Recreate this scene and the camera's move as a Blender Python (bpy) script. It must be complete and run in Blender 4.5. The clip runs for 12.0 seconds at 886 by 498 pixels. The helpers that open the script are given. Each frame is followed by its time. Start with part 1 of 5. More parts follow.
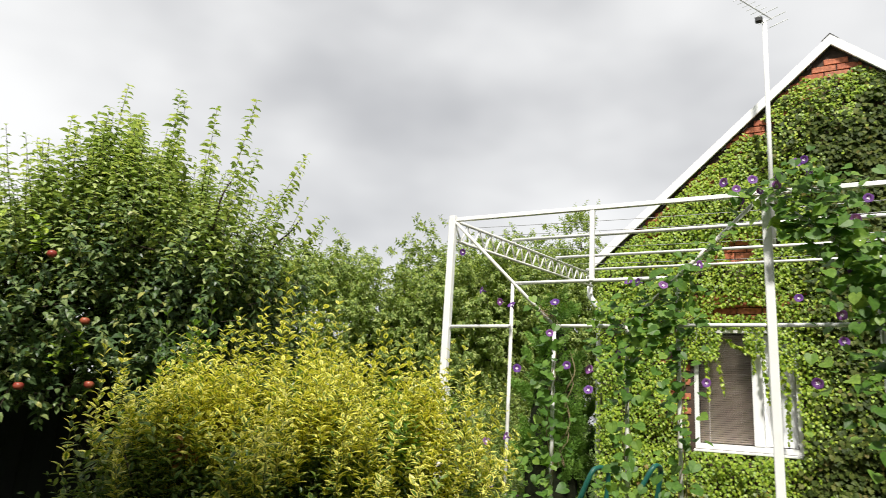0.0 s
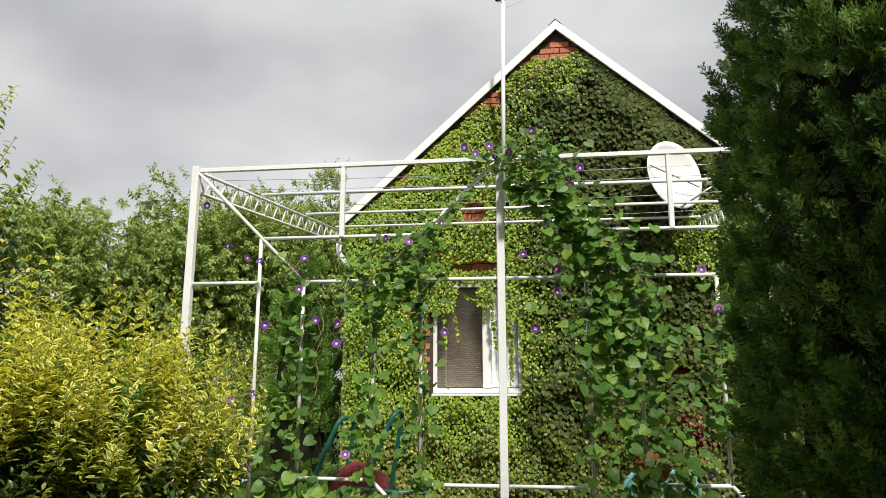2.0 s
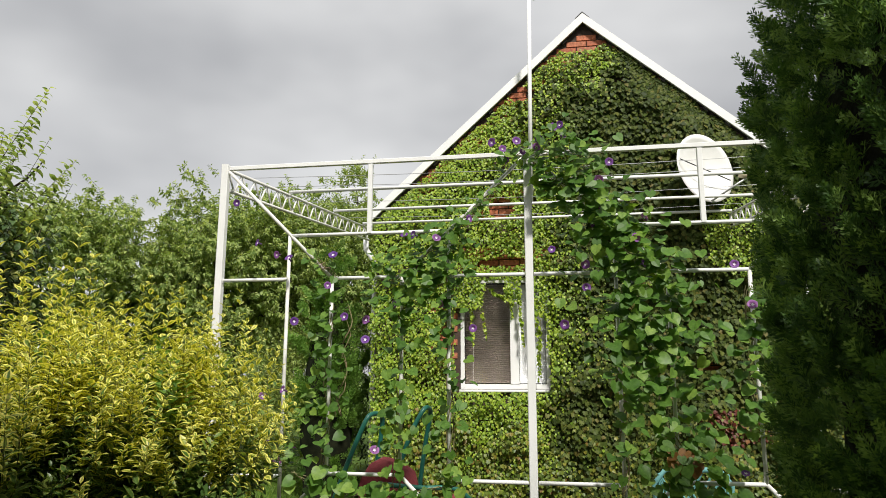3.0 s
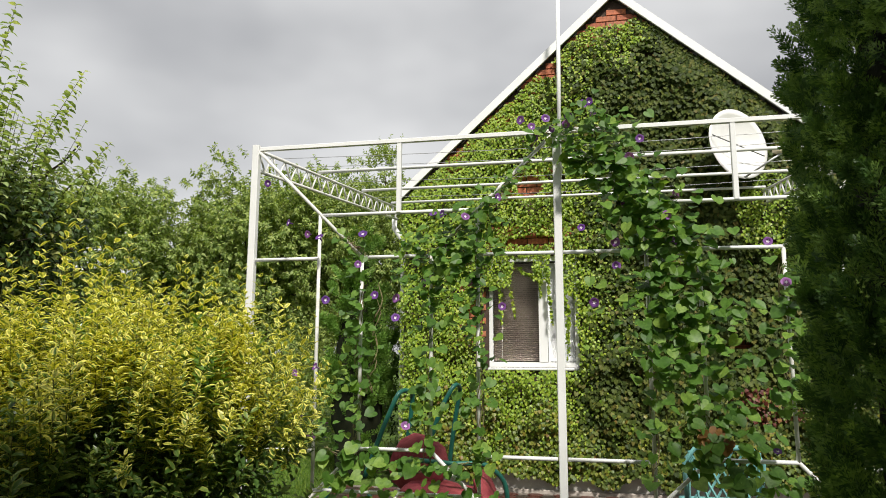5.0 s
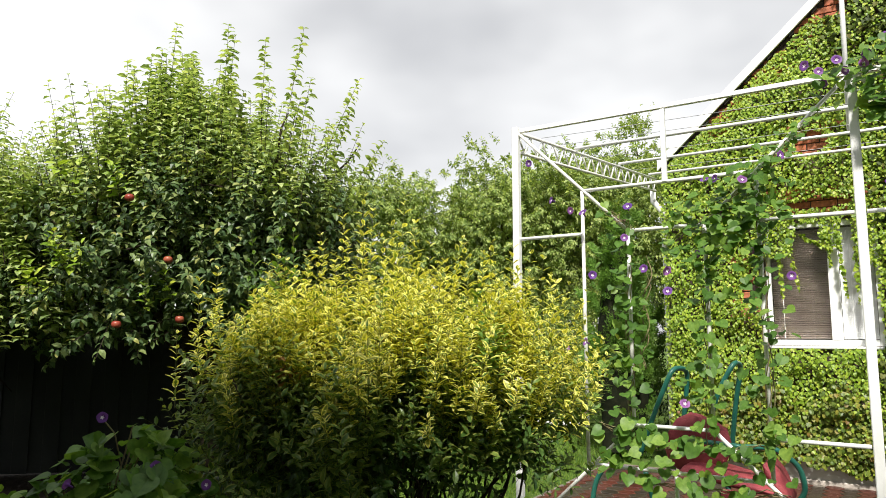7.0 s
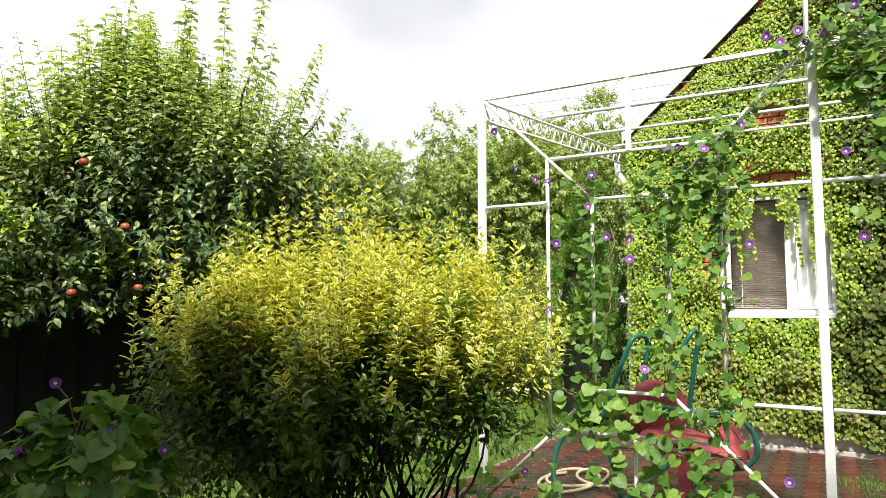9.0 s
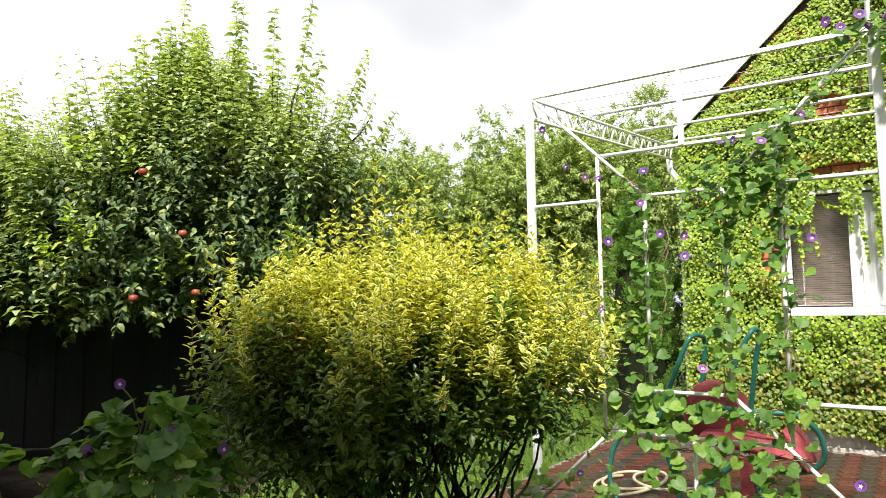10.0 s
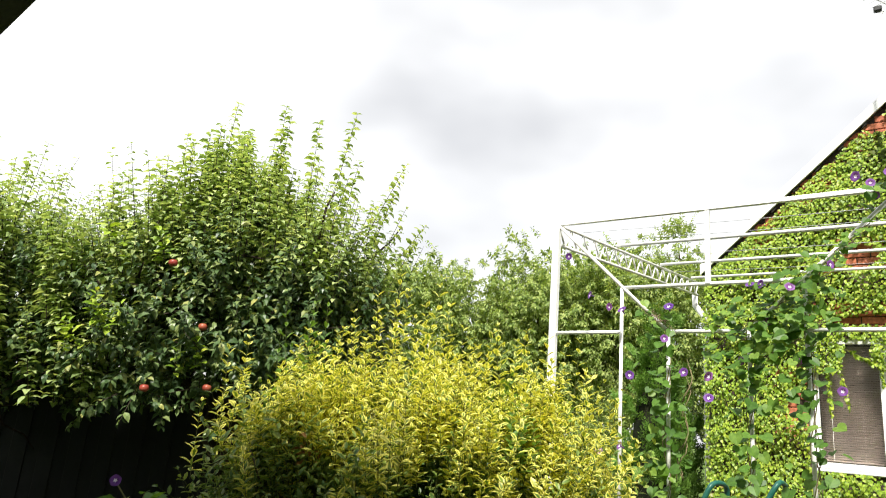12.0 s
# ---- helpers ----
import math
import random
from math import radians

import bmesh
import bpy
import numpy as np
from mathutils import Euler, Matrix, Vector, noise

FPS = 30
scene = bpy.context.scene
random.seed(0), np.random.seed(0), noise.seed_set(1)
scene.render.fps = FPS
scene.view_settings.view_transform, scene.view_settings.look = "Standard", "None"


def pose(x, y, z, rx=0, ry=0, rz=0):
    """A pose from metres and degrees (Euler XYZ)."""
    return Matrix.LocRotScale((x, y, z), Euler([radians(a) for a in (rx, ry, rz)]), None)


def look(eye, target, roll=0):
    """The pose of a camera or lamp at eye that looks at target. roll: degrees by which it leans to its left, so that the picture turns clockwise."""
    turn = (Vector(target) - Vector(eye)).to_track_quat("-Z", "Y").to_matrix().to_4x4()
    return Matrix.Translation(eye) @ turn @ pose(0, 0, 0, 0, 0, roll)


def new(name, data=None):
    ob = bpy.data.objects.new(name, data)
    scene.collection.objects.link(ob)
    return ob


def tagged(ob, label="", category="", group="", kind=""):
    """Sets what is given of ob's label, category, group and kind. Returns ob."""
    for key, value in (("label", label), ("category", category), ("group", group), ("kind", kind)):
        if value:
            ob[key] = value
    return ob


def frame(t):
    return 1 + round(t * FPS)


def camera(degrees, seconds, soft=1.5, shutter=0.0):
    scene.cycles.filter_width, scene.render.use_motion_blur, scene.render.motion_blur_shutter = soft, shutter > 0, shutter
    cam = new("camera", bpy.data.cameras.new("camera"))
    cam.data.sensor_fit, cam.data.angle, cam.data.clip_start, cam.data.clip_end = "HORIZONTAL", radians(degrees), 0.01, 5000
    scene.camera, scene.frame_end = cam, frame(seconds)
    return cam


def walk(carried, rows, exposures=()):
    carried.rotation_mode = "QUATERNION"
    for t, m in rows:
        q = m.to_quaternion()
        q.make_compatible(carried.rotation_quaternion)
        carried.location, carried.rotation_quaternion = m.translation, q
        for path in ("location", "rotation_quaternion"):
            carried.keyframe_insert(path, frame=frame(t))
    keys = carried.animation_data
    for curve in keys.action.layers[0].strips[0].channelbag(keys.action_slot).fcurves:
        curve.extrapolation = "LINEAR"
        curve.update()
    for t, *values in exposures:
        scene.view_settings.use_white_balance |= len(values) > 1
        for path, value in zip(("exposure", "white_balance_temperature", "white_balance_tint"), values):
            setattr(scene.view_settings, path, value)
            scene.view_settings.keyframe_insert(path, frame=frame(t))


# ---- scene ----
cam = camera(66.2, 12.0, soft=0.4, shutter=0.25)

PATH = [
    (0, (0.002, -0.228, 1.58), (-0.933, 1.476, 2.053), 3.7),
    (0.5, (-0.014, -0.216, 1.579), (-0.8, 1.566, 2.033), 3.2),
    (1, (-0.012, -0.212, 1.579), (-0.683, 1.622, 2.01), 1.9),
    (1.5, (0.001, -0.213, 1.579), (-0.424, 1.694, 2.005), 1.7),
    (2, (-0.007, -0.232, 1.565), (-0.254, 1.717, 1.941), 0.0),
    (2.5, (-0.016, -0.229, 1.567), (-0.295, 1.719, 1.928), -0.1),
    (3, (-0.019, -0.225, 1.567), (-0.342, 1.715, 1.931), 0.1),
    (4.8, (-0.052, -0.216, 1.548), (-0.419, 1.722, 1.881), 0.5),
    (5, (-0.026, -0.244, 1.562), (-0.43, 1.691, 1.865), 0.2),
    (5.1, (-0.017, -0.249, 1.566), (-0.444, 1.683, 1.858), 0.0),
    (5.5, (-0.075, -0.243, 1.547), (-0.844, 1.581, 1.83), -0.5),
    (6, (-0.087, -0.278, 1.55), (-1.018, 1.471, 1.821), 0.5),
    (6.5, (-0.103, -0.292, 1.542), (-1.13, 1.404, 1.802), 0.5),
    (6.7, (-0.114, -0.289, 1.538), (-1.178, 1.385, 1.794), 0.3),
    (8.3, (-0.132, -0.268, 1.491), (-1.211, 1.404, 1.686), -0.6),
    (8.5, (-0.127, -0.262, 1.494), (-1.178, 1.429, 1.68), -0.3),
    (9, (-0.123, -0.257, 1.492), (-1.116, 1.471, 1.661), 0.0),
    (9.5, (-0.124, -0.258, 1.484), (-1.138, 1.457, 1.647), -0.3),
    (10, (-0.134, -0.251, 1.477), (-1.248, 1.4, 1.656), -0.7),
    (10.5, (-0.138, -0.247, 1.48), (-1.34, 1.344, 1.635), -0.1),
    (11, (-0.138, -0.247, 1.484), (-1.362, 1.327, 1.645), 0.9),
    (11.5, (-0.144, -0.242, 1.502), (-1.334, 1.331, 1.832), 4.4),
    (12, (-0.14, -0.249, 1.505), (-1.284, 1.314, 2.006), 4.8),
]
walk(cam, [(t, look(e, a, r)) for t, e, a, r in PATH],
     exposures=[(0, 0.2), (0.5, 0.08), (1.5, 0.0), (3.0, -0.07), (5.0, -0.05), (6.0, 0.22), (6.5, 0.3), (8.5, 0.75), (9.5, 0.77), (10.0, 0.82), (10.5, 0.8), (11.0, 0.97), (11.5, 1.18), (12.0, 0.68)])

# ---- light ----
world = bpy.data.worlds.new("overcast_sky")
scene.world = world
world.use_nodes = True
wt = world.node_tree
wt.nodes.clear()
w_out = wt.nodes.new("ShaderNodeOutputWorld")
w_bg = wt.nodes.new("ShaderNodeBackground")
w_sky = wt.nodes.new("ShaderNodeTexSky")
w_sky.sky_type, w_sky.sun_disc = "NISHITA", False
SUN_AZ, SUN_EL = 153.0, 51.0          # degrees: azimuth clockwise from +y, height
w_sky.sun_elevation, w_sky.sun_rotation = radians(SUN_EL), radians(SUN_AZ)
w_co = wt.nodes.new("ShaderNodeTexCoord")
w_map = wt.nodes.new("ShaderNodeMapping")
w_map.inputs["Scale"].default_value = (1.0, 1.0, 1.9)
w_map.inputs["Location"].default_value = (3.1, 0.4, 0.3)
w_noise = wt.nodes.new("ShaderNodeTexNoise")
w_noise.inputs["Scale"].default_value, w_noise.inputs["Detail"].default_value = 1.7, 4.0
w_noise.inputs["Roughness"].default_value = 0.45
w_ramp = wt.nodes.new("ShaderNodeValToRGB")
w_ramp.color_ramp.interpolation = "EASE"
w_ramp.color_ramp.elements[0].position, w_ramp.color_ramp.elements[0].color = 0.38, (0.495, 0.50, 0.515, 1)
w_ramp.color_ramp.elements[1].position, w_ramp.color_ramp.elements[1].color = 0.74, (0.93, 0.93, 0.925, 1)
w_mix = wt.nodes.new("ShaderNodeMix")
w_mix.data_type = "RGBA"
w_scale = wt.nodes.new("ShaderNodeMix")
w_scale.data_type, w_scale.blend_type = "RGBA", "MULTIPLY"
w_scale.inputs[0].default_value = 1.0
w_scale.inputs[7].default_value = (0.08, 0.08, 0.08, 1)
wt.links.new(w_sky.outputs[0], w_scale.inputs[6])
wt.links.new(w_co.outputs["Generated"], w_map.inputs[0])
wt.links.new(w_map.outputs[0], w_noise.inputs["Vector"])
w_sep = wt.nodes.new("ShaderNodeSeparateXYZ")
wt.links.new(w_co.outputs["Generated"], w_sep.inputs[0])
w_west = wt.nodes.new("ShaderNodeMath")
w_west.operation = "MULTIPLY_ADD"
w_west.inputs[1].default_value = -0.30
wt.links.new(w_sep.outputs[0], w_west.inputs[0])
wt.links.new(w_noise.outputs["Fac"], w_west.inputs[2])
wt.links.new(w_west.outputs[0], w_ramp.inputs[0])
w_mix.inputs[0].default_value = 0.92
wt.links.new(w_scale.outputs[2], w_mix.inputs[6])
wt.links.new(w_ramp.outputs[0], w_mix.inputs[7])
wt.links.new(w_mix.outputs[2], w_bg.inputs[0])
w_bg.inputs[1].default_value = 1.0
wt.links.new(w_bg.outputs[0], w_out.inputs[0])

sun = new("sun", bpy.data.lights.new("sun", "SUN"))
sun.data.energy, sun.data.angle, sun.data.color = 5.0, radians(6), (1.0, 0.96, 0.88)
sx, sy = math.sin(radians(SUN_AZ)) * math.cos(radians(SUN_EL)), math.cos(radians(SUN_AZ)) * math.cos(radians(SUN_EL))
sun.matrix_world = look((sx * 30, sy * 30, math.sin(radians(SUN_EL)) * 30), (0, 0, 0))


# ---- materials ----
def nodes_of(name):
    m = bpy.data.materials.new(name)
    m.use_nodes = True
    t = m.node_tree
    b = t.nodes["Principled BSDF"]
    return m, t, b


def ramp_node(t, stops):
    r = t.nodes.new("ShaderNodeValToRGB")
    e = r.color_ramp.elements
    while len(e) < len(stops):
        e.new(0.5)
    for k, (p, c) in enumerate(stops):
        e[k].position, e[k].color = p, (*c, 1)
    return r


def surface(name, c1, c2, scale=8.0, rough=0.6, metal=0.0, bump=0.2, fine=60.0, rough2=None):
    """Two-scale mottled surface: broad stains between two colours, fine grain in relief and gloss."""
    m, t, b = nodes_of(name)
    co = t.nodes.new("ShaderNodeTexCoord")
    n1 = t.nodes.new("ShaderNodeTexNoise")
    n1.inputs["Scale"].default_value, n1.inputs["Detail"].default_value = scale, 5
    n2 = t.nodes.new("ShaderNodeTexNoise")
    n2.inputs["Scale"].default_value, n2.inputs["Detail"].default_value = fine, 3
    for n in (n1, n2):
        t.links.new(co.outputs["Object"], n.inputs["Vector"])
    r = ramp_node(t, [(0.35, c1), (0.65, c2)])
    t.links.new(n1.outputs["Fac"], r.inputs[0])
    t.links.new(r.outputs[0], b.inputs["Base Color"])
    rr = t.nodes.new("ShaderNodeMapRange")
    rr.inputs["To Min"].default_value, rr.inputs["To Max"].default_value = rough, rough2 if rough2 else min(1, rough + 0.15)
    t.links.new(n2.outputs["Fac"], rr.inputs["Value"])
    t.links.new(rr.outputs[0], b.inputs["Roughness"])
    bp = t.nodes.new("ShaderNodeBump")
    bp.inputs["Strength"].default_value, bp.inputs["Distance"].default_value = bump, 0.01
    t.links.new(n2.outputs["Fac"], bp.inputs["Height"])
    t.links.new(bp.outputs[0], b.inputs["Normal"])
    b.inputs["Metallic"].default_value = metal
    b.inputs["Specular IOR Level"].default_value = 0.12 if rough > 0.8 else 0.45
    return m


def leafy(name, stops, rough=0.42, through_light=0.3, margin=None, gloss=0.32):
    """Leaf: colour varies from leaf to leaf, a share of the light passes through."""
    m, t, b = nodes_of(name)
    g = t.nodes.new("ShaderNodeNewGeometry")
    r = ramp_node(t, stops)
    oi = t.nodes.new("ShaderNodeObjectInfo")
    mixed = t.nodes.new("ShaderNodeMath")
    mixed.operation = "ADD"
    t.links.new(g.outputs["Random Per Island"], mixed.inputs[0])
    t.links.new(oi.outputs["Random"], mixed.inputs[1])
    part_of = t.nodes.new("ShaderNodeMath")
    part_of.operation = "FRACT"
    t.links.new(mixed.outputs[0], part_of.inputs[0])
    t.links.new(part_of.outputs[0], r.inputs[0])
    col = r.outputs[0]
    if margin:
        uv = t.nodes.new("ShaderNodeUVMap")
        sep = t.nodes.new("ShaderNodeSeparateXYZ")
        t.links.new(uv.outputs[0], sep.inputs[0])
        ns = t.nodes.new("ShaderNodeTexNoise")
        ns.inputs["Scale"].default_value = 55
        co = t.nodes.new("ShaderNodeTexCoord")
        t.links.new(co.outputs["Object"], ns.inputs["Vector"])
        a = t.nodes.new("ShaderNodeMath")
        a.operation = "ADD"
        t.links.new(sep.outputs[0], a.inputs[0])
        t.links.new(ns.outputs["Fac"], a.inputs[1])
        mr = t.nodes.new("ShaderNodeMapRange")
        mr.inputs["From Min"].default_value, mr.inputs["From Max"].default_value = margin[1], margin[1] + 0.22
        t.links.new(a.outputs[0], mr.inputs["Value"])
        mx = t.nodes.new("ShaderNodeMix")
        mx.data_type = "RGBA"
        t.links.new(mr.outputs[0], mx.inputs[0])
        t.links.new(col, mx.inputs[6])
        mx.inputs[7].default_value = (*margin[0], 1)
        col = mx.outputs[2]
    spot = t.nodes.new("ShaderNodeTexNoise")
    spot.inputs["Scale"].default_value, spot.inputs["Detail"].default_value = 45, 2
    t.links.new(g.outputs["Position"], spot.inputs["Vector"])
    shade = ramp_node(t, [(0.3, (0.72, 0.76, 0.70)), (0.7, (1.18, 1.12, 1.10))])
    t.links.new(spot.outputs["Fac"], shade.inputs[0])
    blotch = t.nodes.new("ShaderNodeMix")
    blotch.data_type, blotch.blend_type = "RGBA", "MULTIPLY"
    blotch.inputs[0].default_value = 1.0
    t.links.new(col, blotch.inputs[6])
    t.links.new(shade.outputs[0], blotch.inputs[7])
    col = blotch.outputs[2]
    t.links.new(col, b.inputs["Base Color"])
    b.inputs["Roughness"].default_value = rough
    b.inputs["Specular IOR Level"].default_value = gloss
    tr = t.nodes.new("ShaderNodeBsdfTranslucent")
    gain = t.nodes.new("ShaderNodeMix")
    gain.data_type, gain.blend_type = "RGBA", "MULTIPLY"
    gain.inputs[0].default_value = 1.0
    gain.inputs[7].default_value = (1.5, 1.5, 0.7, 1)
    t.links.new(col, gain.inputs[6])
    t.links.new(gain.outputs[2], tr.inputs[0])
    ms = t.nodes.new("ShaderNodeMixShader")
    ms.inputs[0].default_value = through_light
    t.links.new(b.outputs[0], ms.inputs[1])
    t.links.new(tr.outputs[0], ms.inputs[2])
    t.links.new(ms.outputs[0], t.nodes["Material Output"].inputs[0])
    return m


def random_tint(name, stops, rough=0.7, scale=30.0, bump=0.35):
    """Pieces that differ one from another, with grain and pits."""
    m, t, b = nodes_of(name)
    o = t.nodes.new("ShaderNodeObjectInfo")
    r = ramp_node(t, stops)
    t.links.new(o.outputs["Random"], r.inputs[0])
    co = t.nodes.new("ShaderNodeTexCoord")
    n = t.nodes.new("ShaderNodeTexNoise")
    n.inputs["Scale"].default_value, n.inputs["Detail"].default_value = scale, 6
    t.links.new(co.outputs["Object"], n.inputs["Vector"])
    r2 = ramp_node(t, [(0.3, (0.55, 0.55, 0.55)), (0.7, (1.1, 1.1, 1.1))])
    t.links.new(n.outputs["Fac"], r2.inputs[0])
    mx = t.nodes.new("ShaderNodeMix")
    mx.data_type, mx.blend_type = "RGBA", "MULTIPLY"
    mx.inputs[0].default_value = 1.0
    t.links.new(r.outputs[0], mx.inputs[6])
    t.links.new(r2.outputs[0], mx.inputs[7])
    t.links.new(mx.outputs[2], b.inputs["Base Color"])
    b.inputs["Roughness"].default_value = rough
    bp = t.nodes.new("ShaderNodeBump")
    bp.inputs["Strength"].default_value, bp.inputs["Distance"].default_value = bump, 0.01
    t.links.new(n.outputs["Fac"], bp.inputs["Height"])
    t.links.new(bp.outputs[0], b.inputs["Normal"])
    return m


WHITE = surface("white_enamel", (0.84, 0.84, 0.83), (0.89, 0.89, 0.885), 6, 0.35, 0, 0.08, 90)
WHITE_WORN = surface("white_enamel_worn", (0.68, 0.66, 0.61), (0.84, 0.84, 0.82), 14, 0.45, 0, 0.15, 120)
PVC = surface("white_pvc", (0.86, 0.86, 0.855), (0.90, 0.90, 0.895), 3, 0.3, 0, 0.03, 40)
BARK = surface("bark", (0.03, 0.022, 0.016), (0.075, 0.058, 0.045), 22, 0.85, 0, 0.8, 70)
TWIG = surface("twig", (0.06, 0.065, 0.02), (0.11, 0.13, 0.035), 12, 0.75, 0, 0.3, 80)
TENDRIL = surface("vine_stem", (0.16, 0.17, 0.06), (0.22, 0.16, 0.09), 12, 0.7, 0, 0.2, 80)
ROOF = surface("roof_slate", (0.06, 0.06, 0.065), (0.12, 0.12, 0.12), 5, 0.7, 0, 0.4, 60)
# dark tone that includes the shade on the underside of the roofs
SOFFIT = surface("dark_soffit", (0.035, 0.03, 0.028), (0.06, 0.055, 0.05), 5, 0.8, 0, 0.3, 50)
PLASTER = surface("grey_render", (0.42, 0.40, 0.37), (0.52, 0.50, 0.46), 4, 0.85, 0, 0.4, 80)
# green paint taken to near black: the shade under the trees is in it
FENCE = surface("shade_darkened_green_paint", (0.004, 0.006, 0.005), (0.008, 0.011, 0.009), 6, 0.6, 0, 0.2, 50)
# earth colour lowered to carry the shade of the trees
SOIL = surface("soil", (0.012, 0.009, 0.007), (0.028, 0.021, 0.016), 9, 0.95, 0, 1.0, 45)
GREEN_TUBE = surface("green_enamel", (0.012, 0.10, 0.075), (0.02, 0.14, 0.10), 10, 0.3, 0, 0.1, 90)
WINE = surface("wine_red_fabric", (0.20, 0.026, 0.036), (0.34, 0.06, 0.07), 9, 0.55, 0, 0.6, 160)
TURQ = surface("turquoise_plastic", (0.16, 0.42, 0.42), (0.24, 0.54, 0.53), 6, 0.35, 0, 0.1, 80)
HOSE = surface("cream_rubber", (0.55, 0.47, 0.30), (0.65, 0.58, 0.40), 9, 0.45, 0, 0.1, 90)
DARK = surface("black_plastic", (0.015, 0.015, 0.016), (0.03, 0.03, 0.03), 9, 0.4, 0, 0.1, 90)
STEEL = surface("galvanised_steel", (0.45, 0.45, 0.46), (0.6, 0.6, 0.6), 14, 0.4, 0.8, 0.1, 90)
DISHW = surface("dish_paint", (0.74, 0.73, 0.71), (0.82, 0.81, 0.80), 5, 0.4, 0, 0.05, 60)
SLAT_DARK = surface("brown_blind", (0.38, 0.31, 0.27), (0.48, 0.40, 0.35), 5, 0.45, 0, 0.05, 60)
SLAT_WHITE = surface("white_blind", (0.76, 0.77, 0.78), (0.82, 0.83, 0.84), 5, 0.4, 0, 0.05, 60)
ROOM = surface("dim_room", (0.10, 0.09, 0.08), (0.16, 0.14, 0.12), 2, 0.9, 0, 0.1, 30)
MORTAR = surface("mortar", (0.16, 0.14, 0.12), (0.24, 0.21, 0.18), 14, 0.9, 0, 0.5, 90)
KERB = surface("pale_stone_edge", (0.38, 0.33, 0.29), (0.52, 0.46, 0.41), 12, 0.8, 0, 0.5, 90)
# dark mortar tone; also puts shade into the gaps between ivy leaves
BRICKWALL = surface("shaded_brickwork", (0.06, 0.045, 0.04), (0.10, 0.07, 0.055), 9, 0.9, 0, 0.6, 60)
BRICK = random_tint("red_brick", [(0.0, (0.46, 0.125, 0.06)), (0.5, (0.62, 0.185, 0.085)), (1.0, (0.52, 0.19, 0.10))])
PAVE_RED = random_tint("red_paver", [(0.0, (0.085, 0.021, 0.015)), (0.6, (0.125, 0.034, 0.023)), (1.0, (0.09, 0.04, 0.028))], 0.36, 40, 0.3)
PAVE_GREY = random_tint("brown_grey_paver", [(0.0, (0.042, 0.031, 0.022)), (0.6, (0.066, 0.049, 0.034)), (1.0, (0.054, 0.038, 0.026))], 0.36, 40, 0.3)
GRASS = leafy("grass_blade", [(0.0, (0.08, 0.17, 0.025)), (0.6, (0.16, 0.27, 0.04)), (1.0, (0.26, 0.34, 0.07))], 0.5, 0.35)
LAWN = surface("lawn_ground", (0.06, 0.11, 0.02), (0.11, 0.17, 0.035), 3, 0.95, 0, 1.0, 60)
# leaf age sets these tones, and the two darker ones also hold shade
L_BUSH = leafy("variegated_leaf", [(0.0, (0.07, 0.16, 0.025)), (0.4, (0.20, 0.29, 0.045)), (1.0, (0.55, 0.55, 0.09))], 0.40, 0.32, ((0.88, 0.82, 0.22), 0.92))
L_BUSH_LOW = leafy("older_variegated_leaf_shaded", [(0.0, (0.06, 0.13, 0.028)), (0.6, (0.13, 0.22, 0.045)), (1.0, (0.28, 0.36, 0.08))], 0.36, 0.28, ((0.36, 0.40, 0.10), 1.13))
L_BUSH_OLD = leafy("privet_inner_leaf_shaded", [(0.0, (0.038, 0.09, 0.022)), (0.6, (0.08, 0.155, 0.036)), (1.0, (0.17, 0.25, 0.065))], 0.33, 0.26, None, 0.45)
L_REVERT = leafy("plain_green_privet_leaf", [(0.0, (0.08, 0.17, 0.03)), (1.0, (0.20, 0.33, 0.06))], 0.4, 0.34)
# young shoots are paler; crown shade and top sun are in these colours too
L_APPLE = leafy("apple_leaf_shaded", [(0.0, (0.042, 0.082, 0.032)), (0.6, (0.10, 0.165, 0.062)), (0.93, (0.22, 0.29, 0.105)), (1.0, (0.40, 0.40, 0.12))], 0.36, 0.22, None, 0.3)
L_SHOOT = leafy("apple_shoot_leaf_sunlit", [(0.0, (0.20, 0.29, 0.105)), (0.6, (0.37, 0.47, 0.19)), (1.0, (0.58, 0.64, 0.30))], 0.36, 0.34, None, 0.4)
L_FAR = leafy("far_leaf", [(0.0, (0.11, 0.18, 0.045)), (0.5, (0.285, 0.38, 0.115)), (1.0, (0.49, 0.56, 0.21))], 0.5, 0.38)
# hedge leaf set near black to hold the shade of the house passage
L_HEDGE = leafy("hedge_leaf_shaded", [(0.0, (0.015, 0.035, 0.012)), (1.0, (0.04, 0.075, 0.022))], 0.45, 0.15)
L_IVY_B = leafy("bright_ivy_leaf", [(0.0, (0.12, 0.215, 0.018)), (0.5, (0.285, 0.425, 0.04)), (0.93, (0.40, 0.50, 0.06)), (1.0, (0.43, 0.47, 0.06))], 0.4, 0.28)
L_IVY_D = leafy("dark_ivy_leaf", [(0.0, (0.030, 0.050, 0.010)), (0.5, (0.064, 0.094, 0.018)), (0.9, (0.115, 0.14, 0.03)), (1.0, (0.15, 0.13, 0.035))], 0.5, 0.15, None, 0.13)
L_IVY_Y = leafy("turning_ivy_leaf", [(0.0, (0.08, 0.14, 0.02)), (0.6, (0.16, 0.21, 0.03)), (0.93, (0.27, 0.26, 0.04)), (1.0, (0.20, 0.11, 0.03))], 0.42, 0.25)
L_IVY_R = leafy("red_ivy_leaf", [(0.0, (0.08, 0.014, 0.010)), (0.6, (0.15, 0.035, 0.018)), (1.0, (0.26, 0.12, 0.04))], 0.5, 0.2)
